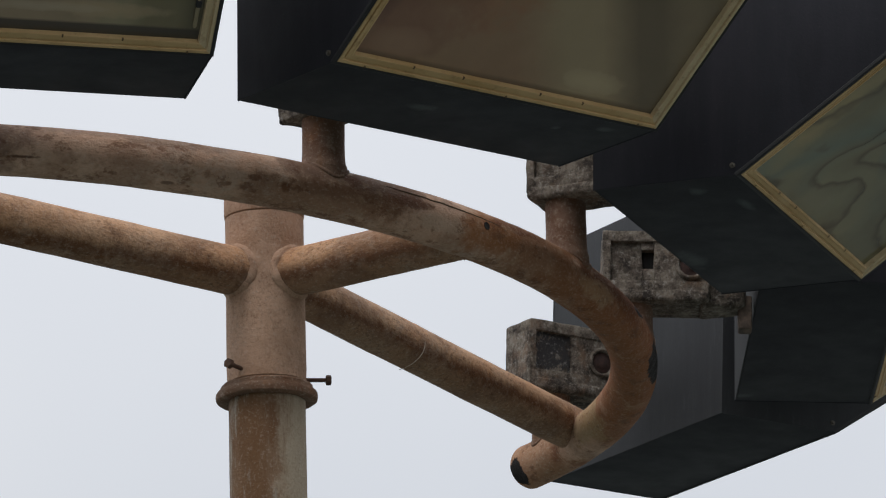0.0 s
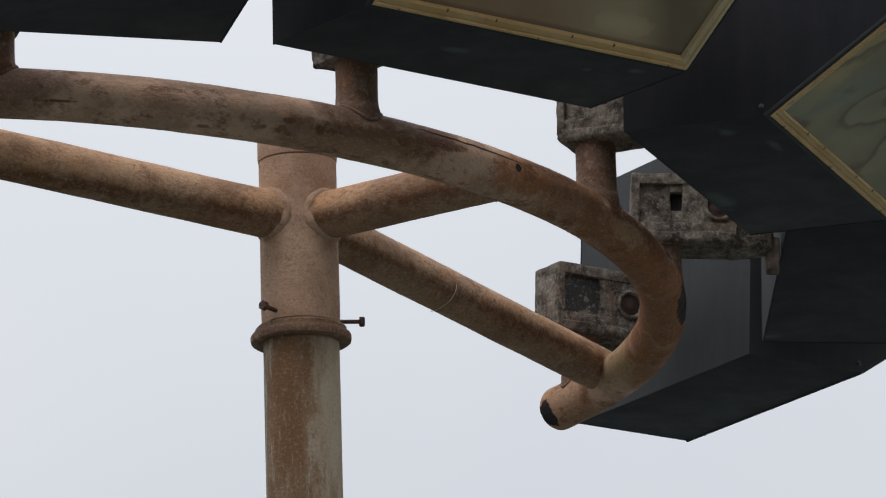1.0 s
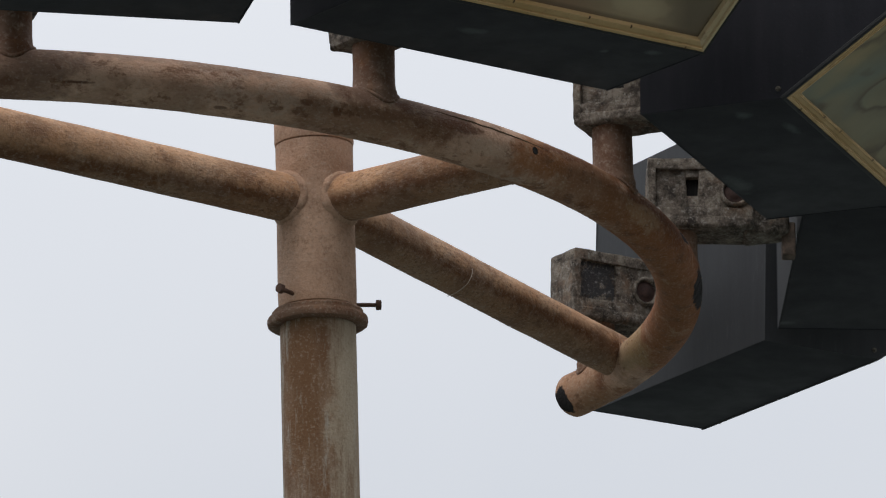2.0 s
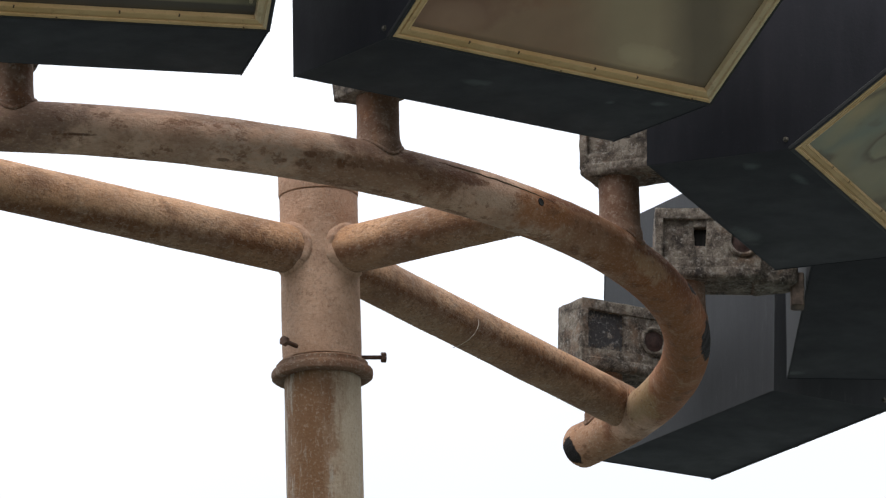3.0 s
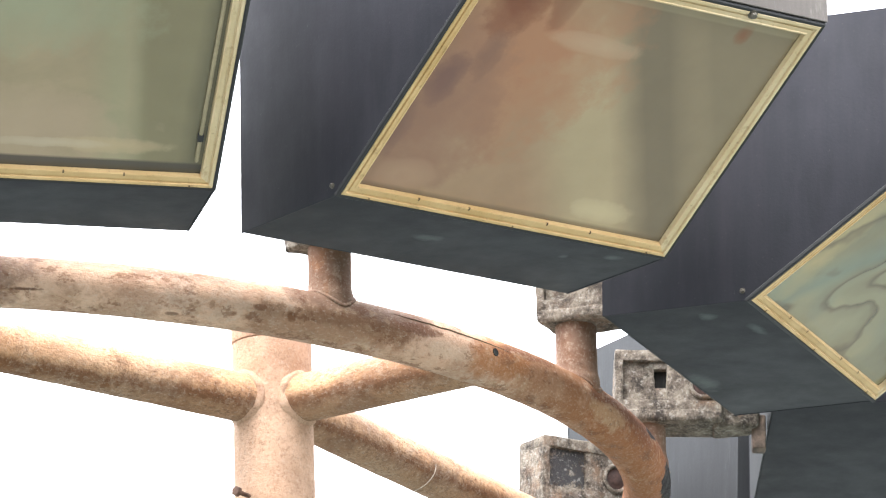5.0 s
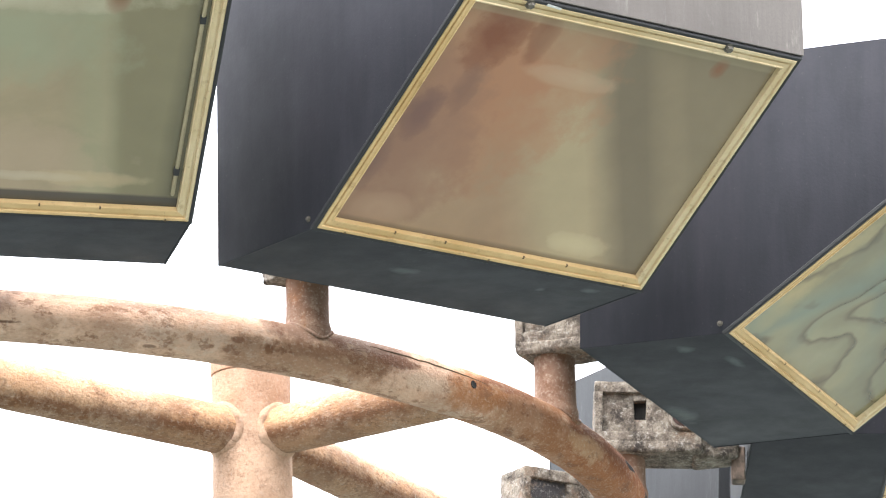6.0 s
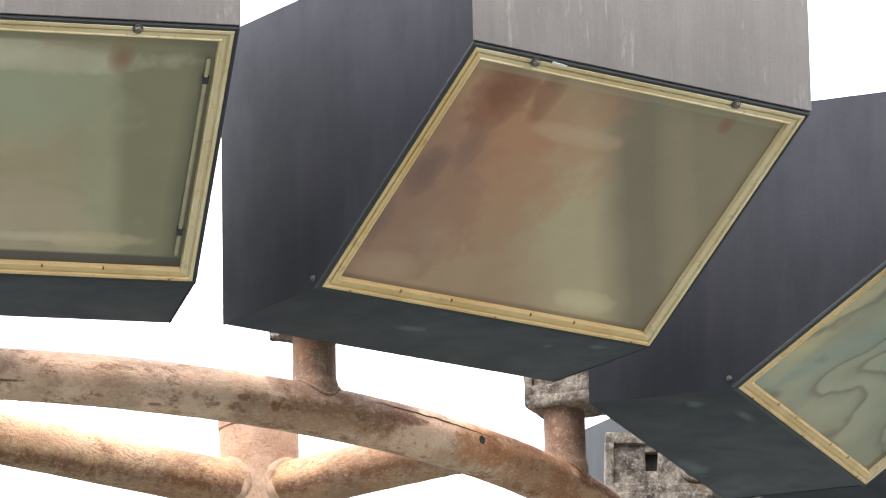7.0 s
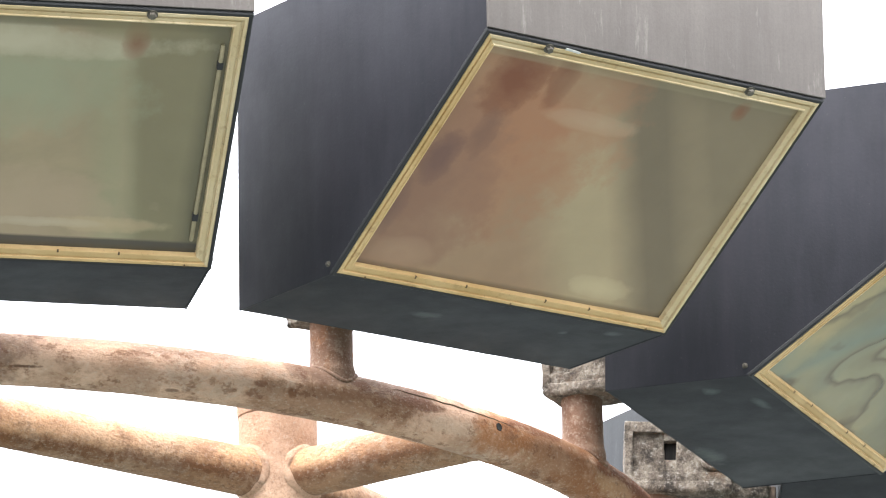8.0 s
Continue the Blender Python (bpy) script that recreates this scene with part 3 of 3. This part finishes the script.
WASHES = [((0.37, 0.135, 0.042), on_ring(82, 0.0, 0), (0.30, 0.60, 0.3), 1.05), ((0.44, 0.20, 0.075), on_ring(117, 0.0, 0), (0.14, 0.14, 0.3), 0.6), ((0.28, 0.095, 0.032), on_ring(74, 0.03, 0.012), (0.14, 0.30, 0.035), 1.0),
          ((0.36, 0.15, 0.06), on_ring(56, 0.02, 0), (0.19, 0.19, 0.06), 0.9), ((0.23, 0.125, 0.085), on_ring(37, 0.03, 0.03), (0.19, 0.16, 0.05), 0.85),
          ((0.24, 0.14, 0.10), on_ring(6, 0.03, 0), (0.13, 0.13, 0.07), 0.8), ((0.62, 0.46, 0.24), on_ring(105, -0.036, 0.0), (0.06, 0.10, 0.05), 0.65),
          ((0.80, 0.56, 0.40), on_ring(45, 0.036, -0.015), (0.08, 0.05, 0.014), 0.8), ((0.24, 0.11, 0.065), on_ring(42, 0.036, 0.004), (0.050, 0.04, 0.010), 0.9),
          ((0.46, 0.18, 0.06), on_ring(50.5, 0.03, 0.0), (0.07, 0.08, 0.05), 0.75), ((0.22, 0.08, 0.036), on_ring(54, 0.03, 0.022), (0.08, 0.09, 0.012), 0.9),
          ((0.19, 0.07, 0.032), on_ring(70, 0.03, 0.012), (0.12, 0.24, 0.018), 0.8), ((0.66, 0.40, 0.22), on_ring(66, 0.03, -0.012), (0.05, 0.08, 0.016), 0.7),
          ((0.28, 0.095, 0.035), on_ring(112.5, 0.0, 0.01), (0.05, 0.04, 0.06), 0.9), ((0.30, 0.185, 0.13), on_ring(20, 0.0, 0.04), (0.25, 0.12, 0.025), 0.7), ((0.20, 0.09, 0.05), on_ring(30.7, 0.036, -0.016), (0.010, 0.02, 0.009), 1.0), ((0.20, 0.09, 0.055), on_ring(28.2, 0.037, -0.011), (0.010, 0.02, 0.005), 0.9), ((0.16, 0.075, 0.045), on_ring(11, 0.034, -0.019), (0.036, 0.03, 0.003), 1.0), ((0.16, 0.075, 0.045), on_ring(21.8, 0.022, -0.034), (0.010, 0.02, 0.002), 0.8), ((0.33, 0.15, 0.07), on_ring(34, 0.03, -0.02), (0.16, 0.14, 0.03), 0.7)]
M_RING = rusty_paint("rusty_ring", (0.98, 0.67, 0.49), (0.74, 0.425, 0.27), 0.60, chips=CHIPS, washes=WASHES, calm=0.7, speck=0.30, peel=0.9, drawn=True)
bm = bmesh.new()
sweep(bm, [on_ring(-26 + i * (120.8 + 26) / 240) for i in range(241)], PIPE, 56, lumps=0.0009, ragged=0.006)
mast_part("curved_tube", bm, M_RING, "bent rust-stained tube with a domed end")
bm = bmesh.new()
lathe(bm, [(PIPE * math.cos(radians(9 * i)), 0.024 * math.sin(radians(9 * i)) - 0.003) for i in range(10)], 56, Matrix.Translation(on_ring(120.8)) @ Matrix.Rotation(radians(120.8), 4, "Z") @ Matrix.Rotation(radians(90), 4, "Y"))
mast_part("end_cap", bm, M_RING)

for deg, lift, tip, bore in ((-14.2, 0.001, 0.011, PIPE), (49.6, 0.0, 0.0, PIPE), (112, 0.008, 0.020, 0.0388)):
    root, end = HUB + Vector((0, 0, lift)), on_ring(deg, 0, tip)
    way = (end - root).normalized()
    bm = bmesh.new()
    sweep(bm, straight(root + way * 0.03, end - way * 0.012, 40), bore - 0.0002, 48, lumps=0.0008)
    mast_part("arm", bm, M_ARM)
    bm = bmesh.new()
    bead = saddle(HUB, LEAN.to_3x3() @ Vector((0, 0, 1)), 0.0595, root, way, bore - 0.004)
    sweep(bm, bead, lambda t: 0.0100 + 0.0012 * math.sin(t * 37) * math.sin(t * 11), 16, caps=False, lumps=0.0020, scale=60)
    mast_part("weld", bm, M_SLEEVE)
    tangent = along_ring(deg)
    bm = bmesh.new()
    sweep(bm, saddle(end, tangent, PIPE, end, -way, bore - 0.001), lambda t: 0.0018 + 0.0003 * math.sin(t * 29), 12, caps=False, lumps=0.0012, scale=50)
    mast_part("weld", bm, M_RING)

POSTS = (6.3, 35.1, 63.8, 87.5, 116.8)
for deg in POSTS:
    foot = on_ring(deg)
    bm = bmesh.new()
    sweep(bm, straight(foot + Vector((0, 0, 0.01)), foot + Vector((0, 0, 0.135)), 40), lambda t: 0.0330 + 0.0035 * math.exp(-max(0.0, t - 0.235) / 0.05), 40, lumps=0.0006)
    mast_part("post", bm, M_TUBE)
    tangent = along_ring(deg)
    bm = bmesh.new()
    sweep(bm, saddle(foot, tangent, PIPE, foot, (0, 0, 1), 0.0355), lambda t: 0.0034 + 0.0004 * math.sin(t * 31), 14, caps=False, lumps=0.0014, scale=50)
    mast_part("weld", bm, M_TUBE)

# a drilled hole in the tube and a loop of wire on an arm
hole_at = on_ring(49.66, 0.0, 0.0)
# the hole is a dark dish; its inner shade is in the colour
bm = bmesh.new()
out = (Vector((0.758, -0.644, 0.112))).normalized()
m = Matrix.Translation(hole_at + out * (PIPE - 0.004)) @ out.to_track_quat("Z", "Y").to_matrix().to_4x4()
lathe(bm, [(0.0045, 0.0), (0.0066, 0.0042), (0.0060, 0.0050), (0.0050, 0.0046)], 20, m)
mast_part("drain_hole", bm, M_DARK)
crack = []
for i in range(60):
    a = 39.5 + i * 0.2
    lift = radians(33 - i * 0.2) + 0.05 * noise.noise(Vector((i * 0.2, 0, 3)))
    crack.append(on_ring(a, (PIPE - 0.0002) * math.cos(lift), (PIPE - 0.0002) * math.sin(lift)))
bm = bmesh.new()
sweep(bm, crack, lambda t: 0.0015 * math.sin(math.pi * min(max(t, 0.03), 0.97)) + 0.0002, 8)
mast_part("seam_crack", bm, M_NOTCH)
wire_way = (on_ring(112) - HUB).normalized()
wire_mid = HUB + wire_way * 0.455
side_way = wire_way.cross(Vector((0, 0, 1))).normalized()
up_way = side_way.cross(wire_way)
bm = bmesh.new()
loop = [wire_mid + (side_way * math.cos(a) + up_way * math.sin(a)) * (PIPE + 0.0012) + wire_way * 0.018 * math.sin(1.3 * a + 0.6) for a in (radians(-80 + 5.5 * i) for i in range(26))]
sweep(bm, loop, 0.0006, 8)
wire = part("wire_tie", bm, M_WIRE, None, "", 60)
tagged(wire, "thin pale wire tied round the rusty arm", "wire")


# ---- floodlights ----
WIDE, DEEP, REACH, RISE, HIGH = 0.6075, 0.2354, 0.3863, 0.2649, 0.4440
SHEET = 0.003
SLOPE = math.hypot(REACH, RISE)
# the face: origin at its lower edge, x across, y up along the pane, z outwards
FACE = Matrix.Translation((0, -DEEP, 0)) @ Matrix(((1, 0, 0, 0), (0, -REACH / SLOPE, -RISE / SLOPE, 0), (0, RISE / SLOPE, -REACH / SLOPE, 0), (0, 0, 0, 1)))


def lamp_panels(lamp, side, under):
    outline = [(0, 0), (-DEEP, 0), (-DEEP - REACH, RISE), (-DEEP - REACH, HIGH), (0, HIGH)]
    for x in (-WIDE / 2, WIDE / 2 - SHEET):
        bm = bmesh.new()
        slab(bm, outline, x, x + SHEET)
        part("side_panel", bevelled(bm, 0.0012), side, lamp, smooth=30)
    a, b = -WIDE / 2 + SHEET + 0.0004, WIDE / 2 - SHEET - 0.0004
    bm = bmesh.new()
    box(bm, a, b, -DEEP, -SHEET - 0.0005, 0.0008, SHEET)
    part("bottom_panel", bevelled(bm, 0.0008), under, lamp, smooth=30)
    bm = bmesh.new()
    box(bm, a, b, -SHEET, -0.0008, 0.0008, HIGH - 0.0005)
    part("back_panel", bevelled(bm, 0.0008), M_BACK, lamp, "faded grey back sheet", 30)
    bm = bmesh.new()
    box(bm, a, b, -DEEP - REACH + 0.002, -SHEET - 0.0005, HIGH - SHEET, HIGH - 0.0008)
    part("top_panel", bevelled(bm, 0.0008), M_BACK, lamp, smooth=30)
    bm = bmesh.new()
    box(bm, -WIDE / 2 - 0.0012, WIDE / 2 + 0.0012, -DEEP - REACH - 0.004, -DEEP - REACH + 0.001, RISE + 0.002, HIGH + 0.001)
    part("front_panel", bevelled(bm, 0.0015), M_FRONT, lamp, "chalky faded front sheet", 30)


RAIL = [(0.0, -0.010), (0.0, 0.0015), (0.0012, 0.0035), (0.0058, 0.0035), (0.0070, 0.0005), (0.0092, 0.0002), (0.0102, 0.0022), (0.0160, 0.0018), (0.0172, 0.0034), (0.0192, 0.0030), (0.0202, -0.0040), (0.0202, -0.010)]


def rim(bm, x0, x1, y0, y1, profile, side):
    """One mitred rail of a rectangular frame in the face: side 0 lower, 1 right, 2 upper, 3 left."""
    corner = [(x0, y0, 1, 1), (x1, y0, -1, 1), (x1, y1, -1, -1), (x0, y1, 1, -1)]
    ends = []
    for i in (side, (side + 1) % 4):
        x, y, sx, sy = corner[i]
        ends.append([bm.verts.new(FACE @ Vector((x + sx * s, y + sy * s, h))) for s, h in profile])
    a, b = ends
    n = len(a)
    for i in range(n):
        j = (i + 1) % n
        bm.faces.new((a[i], b[i], b[j], a[j]))
    bm.faces.new(a)
    bm.faces.new(b[::-1])
    bmesh.ops.recalc_face_normals(bm, faces=list(bm.faces))


def bolt(bm, m, r, h, sides=6, shank=0.004):
    lathe(bm, [(r * 0.95, 0), (r, h * 0.25), (r, h * 0.8), (r * 0.8, h)], sides, m)
    lathe(bm, [(r * 1.35, -0.0012), (r * 1.35, 0.0006)], 20, m)


def lamp_front(lamp, pane, seed):
    g = 0.0052
    x0, x1, y0, y1 = -WIDE / 2 + g, WIDE / 2 - g, g, SLOPE - g
    frame_ob = None
    for side in range(4):
        bm = bmesh.new()
        rim(bm, x0 - g, x1 + g, y0 - g, y1 + g, [(-0.0006, -0.003), (-0.0006, 0.0010), (0.0010, 0.0030), (g, 0.0030), (g, -0.012)], side)
        part("gasket", bm, M_RUBBER, lamp)
        bm = bmesh.new()
        rim(bm, x0, x1, y0, y1, RAIL, side)
        rail = part("frame_rail", bm, M_FRAME_PALE if side in (1, 2) else M_FRAME, lamp, "pale gold frame rail" if side in (1, 2) else "yellowed gold metal frame rail")
        if side == 0:
            low = rail
        if side == 2:
            high = rail
    bm = bmesh.new()
    q = [bm.verts.new((x, y, z)) for z in (-0.009, -0.005) for x, y in ((x0 + 0.02, y0 + 0.02), (x1 - 0.02, y0 + 0.02), (x1 - 0.02, y1 - 0.02), (x0 + 0.02, y1 - 0.02))]
    for f in ((3, 2, 1, 0), (4, 5, 6, 7), (0, 1, 5, 4), (1, 2, 6, 5), (2, 3, 7, 6), (3, 0, 4, 7)):
        bm.faces.new([q[i] for i in f])
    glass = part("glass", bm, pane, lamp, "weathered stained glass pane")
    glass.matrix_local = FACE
    rnd = random.Random(seed)
    # clips with screws on the upper rail
    for x in (-0.185, 0.165):
        m = FACE @ Matrix.Translation((x + rnd.uniform(-0.01, 0.01), y1 - 0.004, 0.0035)) @ Matrix.Rotation(rnd.uniform(0, 1), 4, "Z")
        bm = bmesh.new()
        bolt(bm, m, 0.0058, 0.006)
        part("clip_screw", bm, M_SCREW, high, smooth=30)
    if seed == 1:  # an added pale strip stands in for a bright sliver by one clip
        bm = bmesh.new()
        slab(bm, [(-0.001, 0.0), (0.0035, 0.0012), (0.0035, 0.0024), (-0.001, 0.0012)], -0.012, 0.014)
        bmesh.ops.transform(bm, matrix=FACE @ Matrix.Translation((-0.153, y1 - 0.001, 0.0022)) @ Matrix.Rotation(radians(-5), 4, "Z"), verts=bm.verts)
        part("bright_sliver", bm, M_SLIVER, high, "added pale strip for a bright sliver", 30)
    # small brown blocks along the lower rail, coloured as the shade in drain notches
    for i in range(7):
        x = -0.25 + i * 0.083 + rnd.uniform(-0.02, 0.02)
        bm = bmesh.new()
        box(bm, -0.0012, 0.0012, -0.0022, 0.0022, -0.001, 0.0013)
        bmesh.ops.transform(bm, matrix=FACE @ Matrix.Translation((x, y0 + (0.0182 if i % 3 else 0.002), 0.0024 if i % 3 else 0.0030)), verts=bm.verts)
        part("drain_slot", bm, M_NOTCH, low)
    # screws low on the side panels
    for sx in (-1, 1):
        m = Matrix.Translation((sx * (WIDE / 2 + 0.0008), -DEEP + 0.006, 0.016)) @ Matrix.Rotation(radians(90 * sx), 4, "Y")
        bm = bmesh.new()
        bolt(bm, m, 0.0033, 0.0035)
        part("side_screw", bm, M_SCREW, lamp, smooth=30)


def lamp_inside(lamp, outside=False):
    """The reflector tray behind the pane, and its lamp tube."""
    bm = bmesh.new()
    x, lo, hi = WIDE / 2 - 0.035, 0.04, SLOPE - 0.04
    sections = [(lo - 0.014, -0.014), (lo + 0.012, -0.055), (lo + 0.030, -0.066), (lo + 0.16, -0.085), (hi - 0.14, -0.080), (hi - 0.03, -0.062), (hi - 0.012, -0.052), (hi + 0.014, -0.014)]
    rows = [[bm.verts.new(FACE @ Vector((s * (x + 0.012 + 0.55 * (d + 0.014) * (abs(s) > 0.9)), y, d - 0.012 * (s > 0.39) * (d < -0.03)))) for s in (-1, -0.80, -0.78, 0, 0.38, 0.40, 1)] for y, d in sections]
    for a, b in zip(rows, rows[1:]):
        for i in range(len(a) - 1):
            bm.faces.new((a[i], a[i + 1], b[i + 1], b[i]))
    geo = bmesh.ops.extrude_face_region(bm, geom=list(bm.faces))
    for w in geo["geom"]:
        if isinstance(w, bmesh.types.BMVert):
            w.co += FACE.to_3x3() @ Vector((0, 0, -0.002))
    bmesh.ops.recalc_face_normals(bm, faces=list(bm.faces))
    part("reflector", bm, M_REFLECT, lamp, smooth=20)
    bm = bmesh.new()
    m = FACE @ Matrix.Translation((-0.12, 0.235, -0.055)) @ Matrix.Rotation(radians(90), 4, "Y")
    lathe(bm, [(0.004, -0.01), (0.012, 0.0), (0.020, 0.05), (0.023, 0.12), (0.020, 0.19), (0.012, 0.235), (0.004, 0.245)], 24, m)
    part("lamp_tube", bm, M_TUBE_GLASS, lamp, smooth=40)
    for s in (-1, 1):
        # on the greenish lamp one rod is put outside, along the pane's edge, to suit the camera's view
        x, z = (WIDE / 2 - 0.0345, -0.0015) if outside and s > 0 else (s * (WIDE / 2 - 0.045), -0.018)
        bm = bmesh.new()
        m = FACE @ Matrix.Translation((x, 0.050, z)) @ Matrix.Rotation(radians(-90), 4, "X")
        lathe(bm, [(0.0022, 0.0), (0.0030, 0.003), (0.0030, 0.355), (0.0022, 0.358)], 12, m)
        rod = part("retaining_rod", bm, M_ROD, lamp, smooth=40)
        for y in (0.095, 0.372):
            bm = bmesh.new()
            box(bm, -0.0042, 0.0042, -0.006, 0.006, -0.0038, 0.0040)
            bmesh.ops.transform(bm, matrix=FACE @ Matrix.Translation((x, y, z)), verts=bm.verts)
            part("rod_clamp", bevelled(bm, 0.001), M_RUBBER, rod)


def lamp_bracket(lamp, x_post, up, length, stand_off, short=0.0):
    """The corroded cast bracket between post and housing: pocketed sides with a square window and a pivot eye."""
    t = 0.044
    far = length + (0.068 if stand_off else 0.060) - short
    h = 0.114

    def cell(y0, y1, z0, z1, half):
        box(bm, x_post - half, x_post + half, y0, y1, up + z0, up + z1)

    def crusted(bm, rough):
        """Scales and pits of corrosion on the casting's skin."""
        long = [e for e in bm.edges if e.calc_length() > 0.016]
        bmesh.ops.subdivide_edges(bm, edges=long, cuts=6, use_grid_fill=True)
        for w in bm.verts:
            q = w.co + lamp.location
            for f, k in ((38, 1.0), (95, 0.6), (210, 0.35)):
                w.co += Vector((noise.noise(q * f), noise.noise(q * f + Vector((9, 0, 4))), noise.noise(q * f + Vector((0, 9, 7))))) * rough * k
        return bm

    bm = bmesh.new()
    cell(0.078, far - 0.086, 0.0, h - 0.018, t - 0.003)
    body = part("mounting_bracket", crusted(bevelled(bm, 0.0032), 0.0016), M_CAST, lamp, "corroded pale-crusted cast iron bracket", 40)
    walls = [("top_flange", 0.080, far, h - 0.020, h, t), ("end_wall", far - 0.014, far, 0.0, h - 0.018, t), ("bottom_rail", 0.078, far - 0.010, 0.0, 0.026, t - 0.001)]
    if not stand_off:
        walls += [("rib", far - 0.088, far - 0.064, 0.024, 0.048, t - 0.006), ("rib", far - 0.088, far - 0.064, 0.082, h - 0.018, t - 0.006), ("pocket_floor", far - 0.066, far - 0.012, 0.024, h - 0.018, t - 0.010)]
    for name, y0, y1, z0, z1, half in walls:
        bm = bmesh.new()
        cell(y0, y1, z0, z1, half)
        part(name, crusted(bevelled(bm, 0.0032), 0.0016), M_CAST, body, smooth=40)
    bm = bmesh.new()
    cell(0.076, far - 0.002, -0.011, 0.010, t + 0.0015)
    part("lower_lip", crusted(bevelled(bm, 0.007, 3), 0.0019), M_CAST, body, "thick lumpy lip of the casting", 40)
    bm = bmesh.new()
    if stand_off:
        cell(far - 0.090, far - 0.012, 0.024, h - 0.018, t - 0.009)
        part("recess", crusted(bevelled(bm, 0.0015), 0.0004), M_POCKET, body, "dark painted pocket of the casting", 30)
    else:
        # near-black block: the shade deep in the window is put into its colour
        cell(far - 0.088, far - 0.064, 0.047, 0.083, t - 0.022)
        part("window", bevelled(bm, 0.0015), M_BLACK, body, "square window of the casting, painted dark for its depth", 30)
    for s in (-1, 1):
        bm = bmesh.new()
        m = Matrix.Translation((x_post + s * (t - 0.001), far - 0.148, up + 0.054)) @ Matrix.Rotation(radians(90 * s), 4, "Y")
        lathe(bm, [(0.027, -0.004), (0.027, 0.002), (0.024, 0.004), (0.021, 0.0035), (0.0195, 0.0005), (0.019, -0.0022)], 36, m)
        part("pivot_eye", crusted(bm, 0.0006), M_CAST, body, smooth=40)
        bm = bmesh.new()
        lathe(bm, [(0.0186, -0.0018), (0.0186, -0.0010), (0.0120, -0.0004), (0.0105, 0.0010), (0.004, 0.0014)], 28, m)
        part("pivot_bolt", bm, M_PIVOT, body, "dark red rusted pivot bolt", 40)
    if stand_off:
        bm = bmesh.new()
        sweep(bm, straight((x_post + 0.01, 0.10, up + 0.02), (x_post + 0.10, 0.0, up + 0.05), 6), 0.007, 16)
        part("stand_off_bolt", bm, M_FRONT, body, smooth=40)
        return
    bm = bmesh.new()
    cell(0.014, 0.092, -0.020, 0.050, t - 0.010)
    for w in bm.verts:  # the arm narrows towards the housing
        if w.co.y < 0.05:
            w.co.x = x_post + (w.co.x - x_post) * 0.72
            w.co.z += 0.008 if w.co.z < up else -0.014
    bevelled(bm, 0.012, 4)
    part("knuckle", crusted(bm, 0.0016), M_CAST, body, "rounded corroded arm of the casting", 40)
    bm = bmesh.new()
    box(bm, x_post - 0.014, x_post + 0.016, 0.003, 0.026, up - 0.048, up + 0.012)
    part("clamp_nut", crusted(bevelled(bm, 0.005, 3), 0.0008), M_NUT, body, "rust-scaled clamping nut", 30)


LAMPS = [  # reference corner x, y, heading, lift, pitch and roll of the hanging box
    (-0.8651, 8.7924, 0.2057, 0.0029, 0.0328, 0.0081),
    (-0.1015, 8.9712, 0.6503, 0.0015, 0.0101, -0.0053),
    (0.5105, 9.5669, 1.1941, -0.0027, 0.0164, 0.0190),
    (0.8194, 10.3573, 1.5986, 0.0295, 0.0262, 0.0769),
    (0.7505, 11.1051, 2.0762, 0.0024, 0.0353, -0.0227),
]
LOOKS = [
    "dark floodlight with a greenish clouded glass and gold frame",
    "dark floodlight with brown-stained glass in a gold frame",
    "dark floodlight with wavy green glass in a gold frame",
    "dark floodlight turned away, its pale glass edge just showing",
    "dark floodlight seen from its faded grey back",
]
for i, (x, y, az, lift, nod, lean) in enumerate(LAMPS):
    e, n = Vector((math.cos(az), math.sin(az), 0)), Vector((math.sin(az), -math.cos(az), 0))
    lamp = new("floodlight")
    lamp.matrix_world = Matrix.Translation(Vector((x, y, EYE + 2.8462 + lift)) + e * 0.300 - n * 0.234) @ Matrix.Rotation(az, 4, "Z") @ Matrix.Rotation(lean, 4, "Y") @ Matrix.Rotation(nod, 4, "X")
    tagged(lamp, LOOKS[i], "floodlight", "floodlights round the curved tube")
    lamp_panels(lamp, M_BACK if i == 4 else M_BODY, M_UNDER[i])
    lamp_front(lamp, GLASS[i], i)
    lamp_inside(lamp, i == 0)
    foot = lamp.matrix_world.inverted() @ on_ring(POSTS[i], 0, 0.115)
    lamp_bracket(lamp, foot.x, foot.z + (0, 0.013, 0.023, -0.010, 0.004)[i], foot.y, i == 4, (0, 0, 0.008, 0.008, -0.003)[i])
